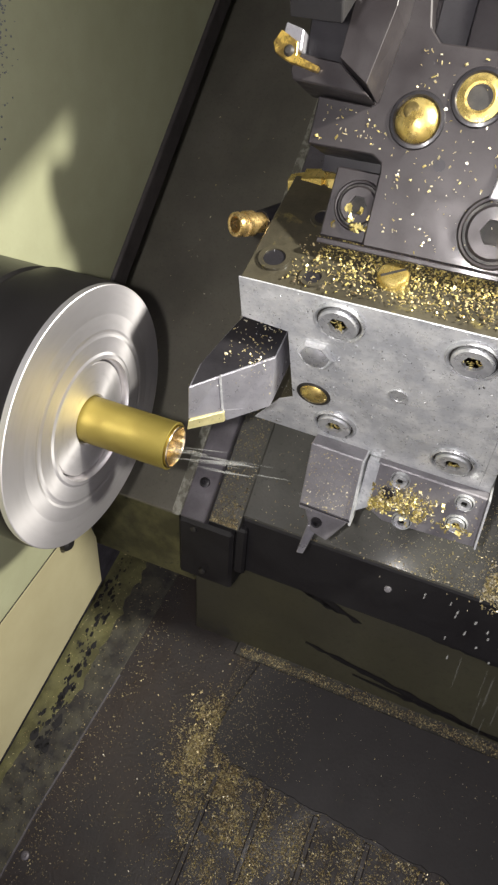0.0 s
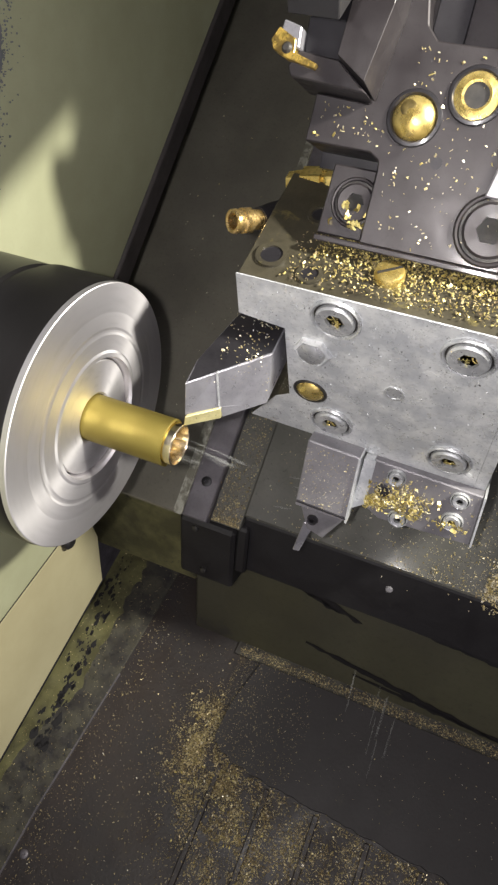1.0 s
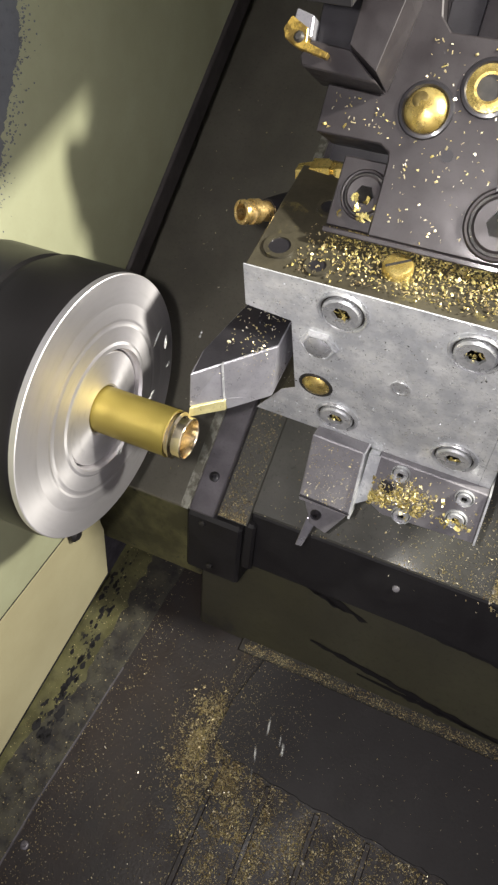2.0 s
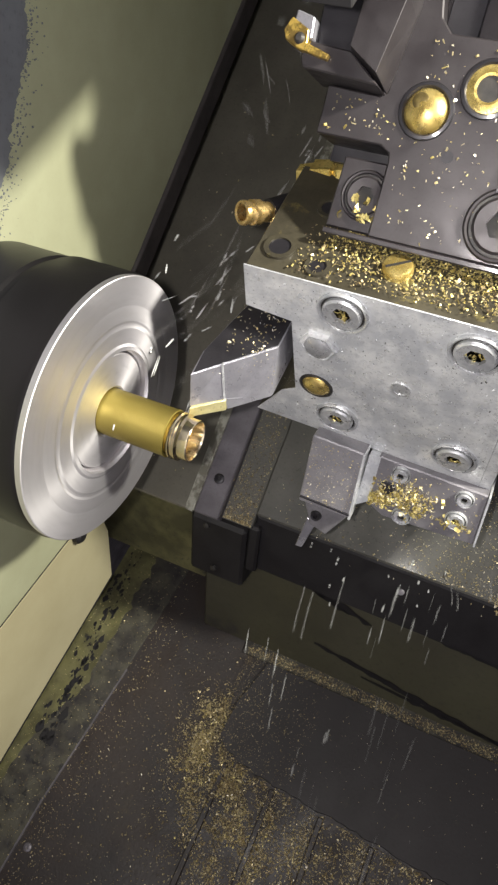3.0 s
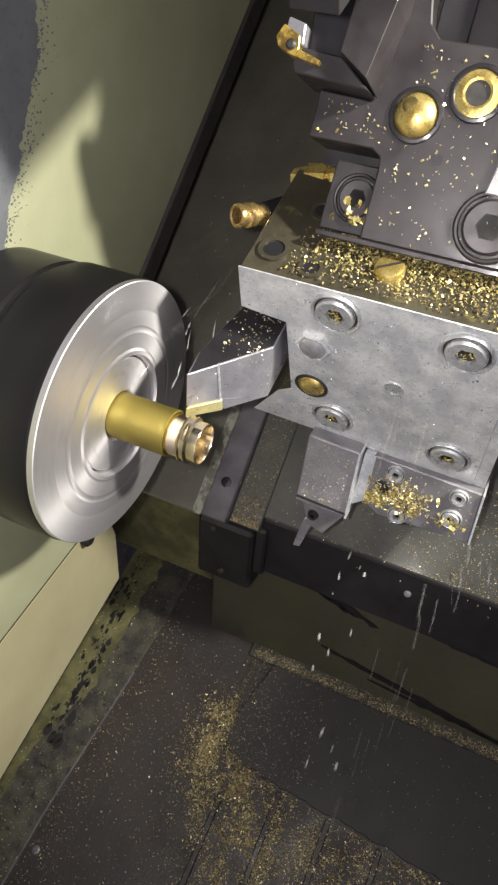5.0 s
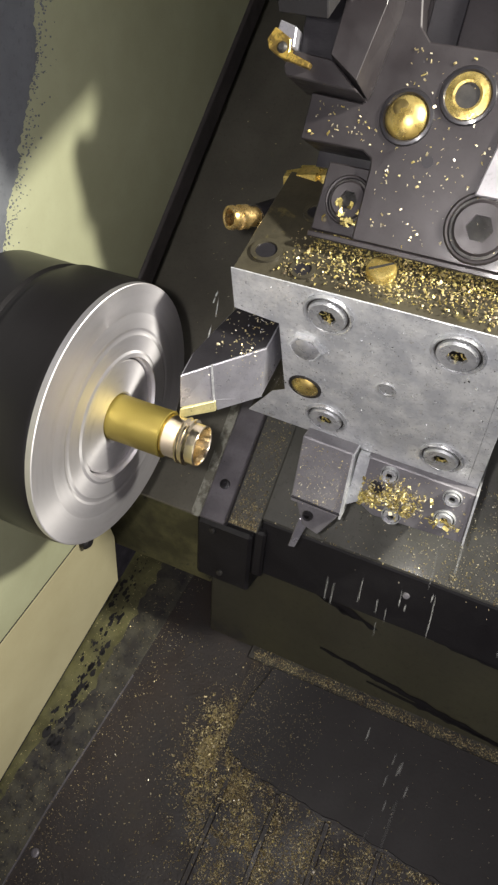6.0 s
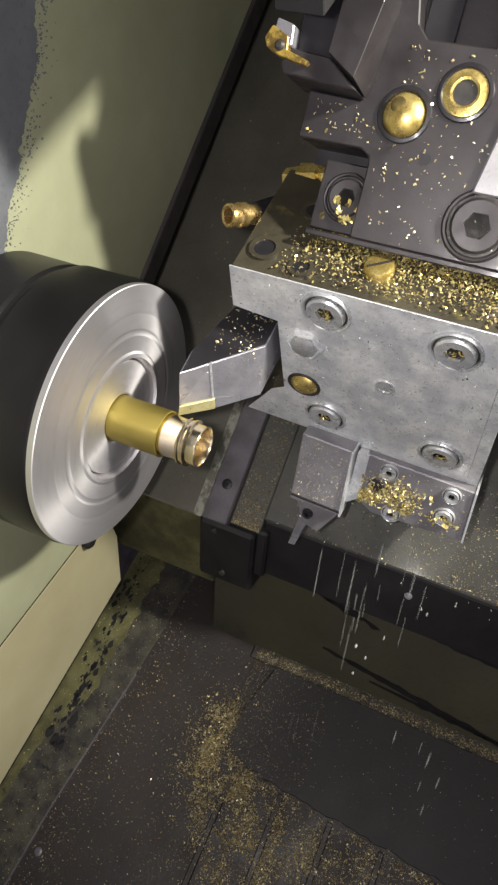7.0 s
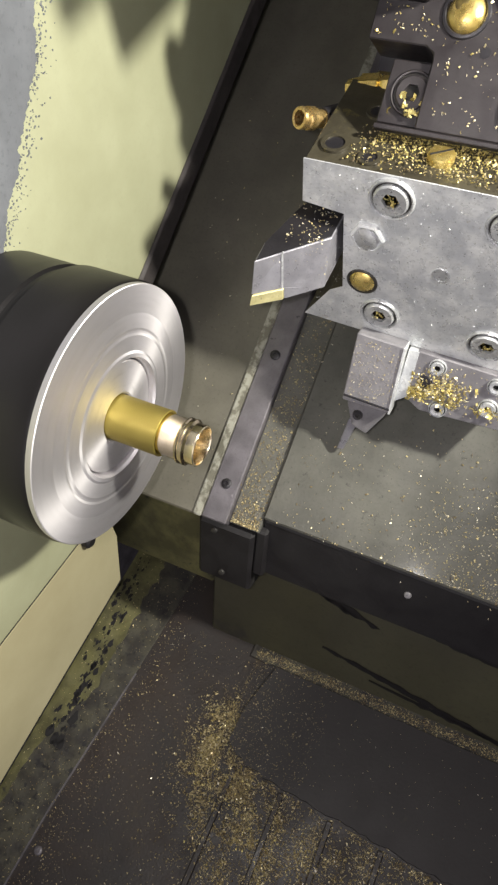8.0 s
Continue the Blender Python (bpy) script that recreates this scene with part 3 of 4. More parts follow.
def build_turning_tool():
    foot = [(0.0329, 0.0120, 0.0062), (0.0464, 0.0214, 0.0062), (0.0474, 0.0202, 0.0), (0.0640, 0.0345, 0.0), (0.0640, 0.10, 0.0), (0.0450, 0.10, 0.0), (0.0370, 0.052, 0.0062), (0.0331, 0.029, 0.0062)]
    head = [(0.0342, 0.0172), (0.0452, 0.0273), (0.0462, 0.0282), (0.0645, 0.0448), (0.0645, 0.10), (0.0520, 0.10), (0.0395, 0.0560), (0.0337, 0.0310)]
    tool = part("turning_tool", loft([foot, [(x, y, 0.0250) for x, y in head]], 0.0004), HOLDER, turret, "grey steel turning tool holder")
    part("tool_top", loft([[(x, y, z) for x, y in [(0.0352, 0.0188), (0.0454, 0.0283), (0.0640, 0.0456), (0.0640, 0.0990), (0.0525, 0.0990), (0.0402, 0.0560), (0.0344, 0.0312)]] for z in (0.0251, 0.0256)]), BLACKOX, turret, "black oily top of the tool holder")
    ins = lambda z, k: [(0.0322 + k, 0.0098 + k), (0.0470, 0.0196 + k), (0.0475, 0.0300), (0.0345, 0.0250)]
    part("cutting_insert", loft([[(x, y, z) for x, y in ins(z, k)] for z, k in ((0.0, 0.0), (0.0064, 0.0013))], 0.0003), CARBIDE, turret, "pale yellow carbide insert")
    part("parting", loft([[(0.0461, 0.0208, 0.0062), (0.0467, 0.0212, 0.0062), (0.0455, 0.0272, 0.0254), (0.0449, 0.0267, 0.0254)], [(0.0461, 0.0228, 0.0062), (0.0467, 0.0232, 0.0062), (0.0455, 0.0292, 0.0254), (0.0449, 0.0287, 0.0254)]]), BOLT, turret, "bright parting line of the tool head")
    return tool


def build_lower_tool():
    base = tagged(new("lower_holder"), "grooving tool holder under the block")
    base.parent = turret
    base.matrix_basis = pose(0, 0.0270, -0.0020, -24)
    part("holder_bar", plate([(0.0878, -0.0066), (0.1134, -0.0078), (0.1130, -0.0480), (0.0862, -0.0480)], 0.003, 0.028, 0.0006), FACET, base)
    part("holder_base", plate([(0.1190, -0.0105), (0.1700, -0.0125), (0.1712, -0.0425), (0.1270, -0.0445), (0.1185, -0.0390)], 0.009, 0.050, 0.0006), TOOLTWO, base)
    # bright strips here put the light on the holder's sides into colour
    part("bright_key", plate([(0.1145, -0.0110), (0.1200, -0.0110), (0.1192, -0.0380), (0.1132, -0.0430)], 0.0085, 0.030), BLOCK, base)
    # flat dark disc stands for a pocket
    part("oil_pocket", moved(rounded([(0.0004, 0.0), (0.0004, 0.0030), (0.0001, 0.0038), (-0.001, 0.0038)], 24, False), 0.1262, 0.0088, -0.0265), BLACKOX, base, "dark disc for a pocket in the holder")
    part("side_edge", plate([(0.1702, -0.0125), (0.1712, -0.0125), (0.1722, -0.0425), (0.1713, -0.0425)], 0.0080, 0.050), BLOCK, base)
    part("blade_clamp", plate([(0.0880, -0.0478), (0.1110, -0.0478), (0.1100, -0.0540), (0.1020, -0.0690), (0.0930, -0.0660), (0.0885, -0.0530)], 0.008, 0.024, 0.0006), TOOLTWO, base)
    part("blade_arm", plate([(0.0905, -0.0640), (0.0960, -0.0650), (0.0905, -0.0860), (0.0868, -0.0865)], 0.010, 0.020, 0.0004), HOLDER, base)
    # bright strip for the lit side of the bar
    part("bar_edge", plate([(0.1128, -0.0080), (0.1138, -0.0080), (0.1134, -0.0482), (0.1124, -0.0482)], 0.0022, 0.0120), BLOCK, base, "bright strip, the lit side of the bar painted in")
    part("clamp_seam", plate([(0.0868, -0.0440), (0.1128, -0.0452), (0.1127, -0.0460), (0.0866, -0.0448)], 0.0020, 0.0050), BLACKOX, base)
    socket_bolt(base, 0.0955, 0.008, -0.0580, 0.0034, False, BLACKOX, "clamp_screw", "small black clamp screw")
    for x, z, r in ((0.1308, -0.0165, 0.0045), (0.1603, -0.0313, 0.0052), (0.1362, -0.0400, 0.0048), (0.1608, -0.0180, 0.0044)):
        socket_bolt(base, x, 0.009, z, r)
    return base


TX, TY, TZ = 0.0047, -0.0077, -0.0001   # where the second tool stands out from its station


def build_station():
    st = tagged(new("upper_station"), "dark steel face of the next turret station")
    st.parent = turret
    st.matrix_basis = pose(0, 0.0530, 0.0925, -45)
    out = [(0.0990, 0.0), (0.26, 0.0), (0.26, 0.125), (0.1300, 0.125), (0.1300, 0.0660), (0.1080, 0.0660), (0.1040, 0.0700), (0.1020, 0.0780), (0.1010, 0.125), (0.0945, 0.125), (0.0945, 0.0696), (0.0905, 0.0445), (0.0718, 0.0452), (0.0714, 0.0296), (0.0950, 0.0296), (0.0985, 0.0275), (0.0990, 0.0245)]
    part("face_plate", plate(out, 0.0, 0.030, 0.0005), TURRET, st)
    part("foot", plate([(0.0822, 0.0005), (0.0988, 0.0005), (0.0988, 0.0245), (0.0832, 0.0245)], 0.0030, 0.030, 0.0005), TURRET, st)
    part("foot_lip", box(0.0822, 0.26, 0.0002, 0.006, -0.0022, -0.0001, 0.0004), TURRET, st)
    part("pocket_floor", box(0.0990, 0.1320, 0.012, 0.028, 0.060, 0.1245), TURRET, st)
    # dark sheet proud of the floor, the slot's shade in its colour
    part("pocket_slot", box(0.1035, 0.1150, 0.0105, 0.0118, 0.0675, 0.1240, 0.0004), BLACKOX, st, "dark sheet for the shaded slot in the pocket")
    part("notch_floor", box(0.0720, 0.0985, 0.024, 0.0295, 0.0240, 0.0300), BLACKOX, st)
    socket_bolt(st, 0.1412, 0.0, 0.0127, 0.0118, True, TURRET, "cap_bolt", "large dark socket-head cap bolt")
    socket_bolt(st, 0.0940, 0.0030, 0.0128, 0.0086, True, TURRET, "cap_bolt", "dark socket-head cap bolt with brass chips")
    part("brass_bushing", moved(rounded([(0.0034, 0.0), (0.0032, 0.0022), (0.0026, 0.0042), (0.0015, 0.0060), (0.0000, 0.0073), (-0.003, 0.0075)], 40, False), 0.1069, 0, 0.0424), BRASS, st, "domed brass plug with its shaded upper left added", smooth=60)
    # dark disc stands for the shaded upper left of the dome
    part("dimple", moved(rounded([(0.0036, 0.0), (0.0038, 0.0020), (0.0034, 0.0027), (0.0010, 0.0027)], 24, False), 0.1048, 0.0006, 0.0447), SHADEBRASS, st, smooth=40)
    part("bushing_ring", moved(rounded([(0.0010, 0.0040), (0.0013, 0.0048), (0.0008, 0.0060), (0.0004, 0.0073), (-0.003, 0.0073), (-0.003, 0.0040)], 40), 0.1248, 0, 0.0519), BRASS, st, "brass ring bushing", smooth=30)
    # flat dark core for the shade inside the ring
    part("bushing_core", moved(rounded([(0.0003, 0.0), (0.0003, 0.0041), (-0.003, 0.0041)], 30, False), 0.1248, 0, 0.0519), SOCKET, st)
    # raised black rings stand for the shade of the plugs' wells
    for x, z in ((0.1069, 0.0424), (0.1248, 0.0519)):
        part("plug_well", moved(rounded([(0.0003, 0.0072), (0.0010, 0.0078), (0.0008, 0.0088), (0.0002, 0.0092), (-0.002, 0.0092), (-0.002, 0.0072)], 40), x, 0, z), BLACKOX, st, smooth=30)
    # flat black disc, the tapped hole's shade is its colour
    part("tapped_hole", moved(rounded([(0.0002, 0.0), (0.0002, 0.0020), (-0.002, 0.0020)], 20, False), 0.1180, 0, 0.0300), BLACKOX, st)
    # wedge at the far end of the face
    part("wedge", loft([[(0.1362, -0.002, 0.0225), (0.160, -0.002, 0.0225), (0.160, -0.002, 0.050), (0.1405, -0.002, 0.050)], [(0.1362, 0.002, 0.0225), (0.162, 0.002, 0.0225), (0.162, 0.002, 0.052), (0.1405, 0.002, 0.052)]], 0.0005), FACET, st, "grey wedge clamp")
    # tool of this station, standing out in front of the face
    def near(pts, y):
        return [(TX + 0.97 * x, TY + 0.97 * y, TZ + 0.97 * z) for x, z in pts]
    def deep(pts, y):
        return [(TX + 0.97 * x, TY + y, TZ + 0.97 * z + y) for x, z in pts]
    part("second_tool", loft([near([(0.0790, 0.0555), (0.0895, 0.0490), (0.0935, 0.0720), (0.0930, 0.180), (0.0855, 0.180)], -0.0100), near([(0.0780, 0.0540), (0.0915, 0.0460), (0.0945, 0.0700), (0.0940, 0.181), (0.0840, 0.181)], 0.004), deep([(0.0780, 0.0540), (0.0915, 0.0460), (0.0945, 0.0700), (0.0940, 0.181), (0.0840, 0.181)], 0.055)], 0.00015), TURRET, st, "dark grey steel tool holder facet")
    low = [(0.0615, 0.0510), (0.0630, 0.0478), (0.0905, 0.0462), (0.0785, 0.0550), (0.0640, 0.0560)]
    part("second_shank", loft([near(low, -0.006), near(low, 0.020), deep(low, 0.055)], 0.0005), TURRET, st)
    # runs on upward out of view to cast shade on the wall
    body = [(0.0640, 0.0560), (0.0785, 0.0550), (0.0850, 0.180), (0.0640, 0.180)]
    part("second_body", loft([near(body, -0.002), near(body, 0.022), deep(body, 0.055)], 0.0006), BLACKOX, st)
    tooth = [(0.0548, 0.0575), (0.0570, 0.0615), (0.0635, 0.0585), (0.0640, 0.0545), (0.0722, 0.0522), (0.0715, 0.0505), (0.0610, 0.0525), (0.0562, 0.0545)]
    part("second_insert", loft([near(tooth, -0.0090), near(tooth, -0.0040)], 0.0003), GOLD, st, "gold coated carbide insert")
    part("insert_seat", loft([near([(0.0572, 0.0550), (0.0580, 0.0640), (0.0645, 0.0625), (0.0650, 0.0560)], y) for y in (-0.0085, 0.006)], 0.0004), HOLDER, st)
    q = near([(0.0610, 0.0555)], -0.0090)[0]
    part("insert_screw", moved(rounded([(0.0012, 0.0), (0.0012, 0.0010), (0.0002, 0.0018), (-0.001, 0.0018)], 16, False), *q), SOCKET, st)
    return st


def tube_between(a, c, radii, seg=28):
    """A turned tube from a to c, with (fraction, radius) steps."""
    a, c = Vector(a), Vector(c)
    l = (c - a).length
    bm = lathe([(s * l, r) for s, r in radii], seg)
    q = (c - a).to_track_quat("X", "Z").to_matrix().to_4x4()
    bmesh.ops.transform(bm, matrix=Matrix.Translation(a) @ q, verts=bm.verts[:])
    return bm


def build_nozzle():
    part("coolant_nozzle", tube_between((0.0518, 0.0495, 0.0925), (0.0580, 0.0590, 0.0868), [(0.0, 0.0030), (-0.02, 0.0036), (0.0, 0.0044), (0.10, 0.0046), (0.14, 0.0040), (0.30, 0.0040), (0.34, 0.0047), (0.62, 0.0047), (0.66, 0.0038), (1.0, 0.0038), (1.0, 0.0028), (0.3, 0.0028)]), COPPER, turret, "brass and copper coolant nozzle", smooth=30)
    part("nozzle_hose", tube_between((0.0580, 0.0590, 0.0868), (0.0660, 0.0760, 0.0800), [(0.0, 0.0046), (0.5, 0.0050), (1.0, 0.0046), (1.0, 0.002), (0.0, 0.002)]), BLACKOX, turret, "black nozzle joint", smooth=30)
    part("pipe_fitting", tube_between((0.0610, 0.0830, 0.0860), (0.0900, 0.0830, 0.0920), [(0.0, 0.0040), (0.2, 0.0048), (0.22, 0.0060), (0.50, 0.0060), (0.52, 0.0048), (0.6, 0.0060), (1.0, 0.0060), (1.0, 0.002), (0.0, 0.002)], 6), BRASS, turret, "hexagonal brass pipe fitting")


def build_drum():
    # black blocks added, mostly out of view, to cast shade on the wall
    part("clamp_nose", box(0.0665, 0.083, 0.0480, 0.0733, 0.1820, 0.28, 0.0004), DARK, turret, "unseen black block added to shade the wall")
    part("clamp_head", box(0.0665, 0.083, 0.0735, 0.36, 0.1565, 0.46, 0.0004), DARK, turret, "black body of the next tool, run on unseen to shade the wall")
    # body out of view, raised to keep the lamp off cover and wall
    disc = [(0.100, -0.020), (0.100, 0.086), (0.214, 0.200), (0.300, 0.200), (0.345, 0.120), (0.330, 0.0)]
    part("drum", loft([[(x, y, z) for y, z in disc] for x in (0.138, 0.33)], 0.002), TURRET, turret, "dark body of the turret, enlarged unseen to shade the cover")
    part("hub", moved(lathe([(0.33, 0.0), (0.33, 0.060), (0.42, 0.060), (0.42, 0.0)], 64, False), 0, 0.205, 0.075), TURRET, turret, smooth=40)


build_block()
build_nozzle()
lower = build_lower_tool()
station = build_station()

# ---- swarf ----
up = (0, 0, 1)
front = (0, -1, 0)


def on_block(r):
    x = 0.078 + 0.09 * r.random() ** 0.8
    y = 0.029 + 0.024 * r.random()
    return (x, y, 0.0925 + 0.0008 * r.random()), up


def heap_block(r):
    x = 0.086 + 0.078 * r.random()
    y = 0.0525 - 0.014 * abs(r.gauss(0, 0.6))
    return (x, max(y, 0.028), 0.0927 + 0.0010 * r.random()), up


def on_face(r):
    if r.random() < 0.12:
        return (0.074 + 0.024 * r.random(), -0.0002, 0.031 + 0.012 * r.random()), front
    return (0.101 + 0.075 * r.random(), -0.0002, 0.001 + 0.063 * r.random()), front


def on_foot(r):
    return (0.0945 + r.gauss(0, 0.003), 0.0015, 0.004 + abs(r.gauss(0, 0.004))), front


def on_base(r):
    x, z, w = r.choice(((0.1225, -0.0340, 0.0025), (0.1235, -0.0345, 0.0030), (0.1290, -0.0300, 0.0040), (0.1370, -0.0310, 0.0060), (0.1420, -0.0270, 0.0050), (0.1400, -0.0340, 0.0045), (0.1330, -0.0220, 0.0060), (0.1600, -0.0330, 0.0030)))
    return (max(0.1195, r.gauss(x, w)), 0.0086 - 0.0030 * r.random() ** 2, r.gauss(z, 0.6 * w)), front


def on_base_edge(r):
    return (0.119 + 0.022 * r.random(), 0.0090, -0.036 + 0.014 * r.random()), front


def on_plate(r):
    return (0.064 + 0.105 * r.random(), AY - 0.0002, 0.002 + 0.09 * r.random()), front


def on_tool(r):
    return (0.040 + 0.022 * r.random(), 0.034 + 0.034 * r.random(), 0.0258), up


def on_bolts(r):
    x, z = r.choice(((0.1004, 0.0817), (0.1473, 0.0795), (0.0995, 0.0143), (0.1509, 0.0120)))
    return (x + r.gauss(0, 0.0015), AY - 0.0006, z + r.gauss(-0.0006, 0.0015)), front


scatter("brass_swarf", CHIP, turret, heap_block, 1700, 0.0004, 0.0012, "golden brass swarf heaped on the block", 11)
scatter("brass_swarf", CHIP, turret, on_block, 420, 0.0004, 0.0011, "golden brass swarf scattered on the block", 12)
scatter("fine_swarf", DULLCHIP, turret, on_block, 700, 0.0005, 0.0014, "dull oily swarf on the block", 13)
scatter("face_swarf", PALECHIP, station, on_face, 330, 0.0003, 0.0012, "bright chips stuck to the dark face", 14)
scatter("face_chips", CHIP, station, on_face, 100, 0.0004, 0.0014, "brass chips stuck to the dark face", 34)
scatter("foot_swarf", CHIP, station, on_foot, 34, 0.0012, 0.0026, "", 15)
scatter("base_swarf", CHIP, lower, on_base, 520, 0.0006, 0.0022, "brass swarf heaped on the lower holder", 16)
scatter("curled_swarf", PALECHIP, lower, on_base, 150, 0.0009, 0.0024, "pale curled chips on the lower holder", 46, curl=1.0)
scatter("bar_specks", PALECHIP, lower, lambda r: ((0.088 + 0.024 * r.random(), 0.0028, -0.009 - 0.038 * r.random()), front), 320, 0.0002, 0.0008, "fine specks on the holder bar", 32)
scatter("base_specks", PALECHIP, lower, lambda r: ((0.121 + 0.048 * r.random(), 0.0088, -0.014 - 0.027 * r.random()), front), 120, 0.0003, 0.0010, "", 33)
scatter("edge_swarf", CHIP, lower, on_base_edge, 110, 0.0008, 0.0020, "", 17)
scatter("dark_specks", SOCKET, turret, on_plate, 420, 0.0002, 0.0006, "fine dark specks on the bright plate", 43)
scatter("specks", BOLT, turret, on_plate, 620, 0.0003, 0.0008, "fine specks on the bright plate", 18)
scatter("bolt_swarf", CHIP, turret, on_bolts, 90, 0.0008, 0.0018, "", 20)

for ob in list(turret.children):
    spread(ob, {lower: 1.12, station: 1.13}.get(ob, 1.18), EYE_T)
build_turning_tool()
build_drum()
scatter("tool_specks", PALECHIP, turret, lambda r: ((lambda a, c: (0.0335 + 0.0305 * a + 0.001 * c, 0.0116 + 0.0240 * a + 0.0072 * c, 0.001 + 0.024 * c))(r.random(), r.random()), (0.6, -0.8, 0.2)), 90, 0.0002, 0.0006, "fine specks on the tool", 31)
scatter("tool_swarf", PALECHIP, turret, on_tool, 130, 0.0004, 0.0012, "chips on the tool's black top", 19)


def on_cover(r):
    return (XW + 0.02 + 0.40 * r.random(), -0.03 + 0.30 * r.random(), CN + 0.0010), up


def in_channel(r):
    return (0.031 + 0.019 * r.random(), -0.029 + 0.22 * r.random() ** 2.4, CN - 0.0028), up


def on_shelf(r):
    return (0.06 + 0.34 * r.random(), -0.020 + 0.08 * r.random() ** 1.5, CN + 0.0008), up


def on_pan(r):
    return (XW + 0.03 + 0.45 * r.random(), -0.34 + 0.33 * r.random(), 0.0008), up


def clump(x, y):
    """How thick the swarf lies: it gathers in patches."""
    return min(1.0, max(0.08, 0.55 + 1.1 * noise.noise((x * 75, y * 45, 3.0)) + 0.7 * noise.noise((x * 210, y * 160, 8.0))))


def drift_at(r, wide):
    """A place along the drift, which bends round the corner of the deflector."""
    way = ((0.049, -0.060), (0.054, -0.094), (0.082, -0.122), (0.130, -0.148), (0.165, -0.195))
    while True:
        s = 4 * r.random() ** 0.95
        (x0, y0), (x1, y1) = way[int(s)], way[int(s) + 1]
        f = s - int(s)
        w = wide * (0.5 + 0.4 * s)
        x, y = x0 + (x1 - x0) * f + r.gauss(0, w), y0 + (y1 - y0) * f + r.gauss(0, w)
        inside = min(x - 0.052, y + 0.090 + 0.06 * (x - 0.058))
        if r.random() < math.exp(-max(0.0, inside) / 0.011) * clump(x, y):
            return (x, y, 0.0008 + 0.002 * r.random()), up


def pan_drift(r):
    return drift_at(r, 0.017)


def pan_floor(r):
    while True:
        x = 0.065 + 0.24 * r.random()
        y = -0.090 - 0.06 * (x - 0.058) - 0.15 * r.random() ** 1.3
        if r.random() < clump(x, y):
            return (x, y, 0.0008 + 0.002 * r.random()), up


def pan_rim(r):
    return (0.05 + 0.40 * r.random(), r.gauss(-0.0072, 0.0026), 0.0028), up


scatter("cover_swarf", PALECHIP, cover, on_cover, 620, 0.0003, 0.0011, "sparse bright chips on the cover", 21)
scatter("channel_swarf", DULLCHIP, cover, in_channel, 1900, 0.0004, 0.0012, "oily swarf in the channel", 22)
scatter("shelf_swarf", DULLCHIP, cover, on_shelf, 500, 0.0006, 0.0016, "", 23)
scatter("pan_swarf", DULLCHIP, pan, on_pan, 8000, 0.0003, 0.0010, "dull swarf strewn over the pan", 24)
scatter("pan_drift", DULLCHIP, pan, pan_drift, 15000, 0.0004, 0.0014, "drift of oily brass swarf", 25)
scatter("pan_heap", DULLCHIP, pan, pan_floor, 17000, 0.0004, 0.0013, "", 26)
scatter("shelf_specks", PALECHIP, cover, on_shelf, 420, 0.0003, 0.0009, "fine bright specks", 29)
scatter("pan_sparkle", PALECHIP, pan, on_pan, 2200, 0.0004, 0.0012, "wet bright specks", 28)
scatter("drift_core", CHIP, pan, lambda r: drift_at(r, 0.013), 1600, 0.0005, 0.0015, "golden core of the swarf drift", 35)
scatter("drift_sparkle", PALECHIP, pan, lambda r: drift_at(r, 0.013), 1100, 0.0005, 0.0015, "pale chips in the swarf drift", 38)
scatter("shelf_foam", PALECHIP, cover, lambda r: ((0.13 + 0.17 * r.random() ** 0.6, -0.019 + 0.06 * r.random() ** 1.6, CN + 0.0008), up), 3600, 0.0004, 0.0011, "wet pale specks along the bed's edge", 39)
scatter("shelf_heap", PALECHIP, cover, lambda r: ((0.212 + abs(r.gauss(0, 0.014)) - 0.012, -0.012 + r.gauss(0, 0.006), CN + 0.0008 + 0.003 * r.random()), up), 700, 0.0006, 0.0018, "coarse pale swarf heaped on the shelf", 44)
scatter("deflector_specks", PALECHIP, pan, lambda r: ((0.07 + 0.26 * r.random(), -0.014 - 0.07 * r.random(), 0.0052), up), 260, 0.0003, 0.0009, "few bright specks on the deflector", 45)
scatter("heap_sparkle", PALECHIP, pan, pan_floor, 2800, 0.0005, 0.0015, "pale wet chips in the pan", 36)
scatter("flange_swarf", DULLCHIP, pan, lambda r: ((XW + 0.004 + 0.07 * r.random(), 0.04 - 0.38 * r.random() ** 0.8, 0.0018), up), 2600, 0.0003, 0.0011, "fine oily swarf on the flange", 37)
scatter("deflector_swarf", DULLCHIP, pan, lambda r: ((0.052 + 0.07 * r.random() ** 1.7, -0.005 - 0.085 * r.random() ** 0.7, 0.0052), up), 1500, 0.0003, 0.0009, "oily swarf thinning out over the deflector", 41)
scatter("rim_swarf", DULLCHIP, pan, pan_rim, 5000, 0.0004, 0.0012, "", 27)

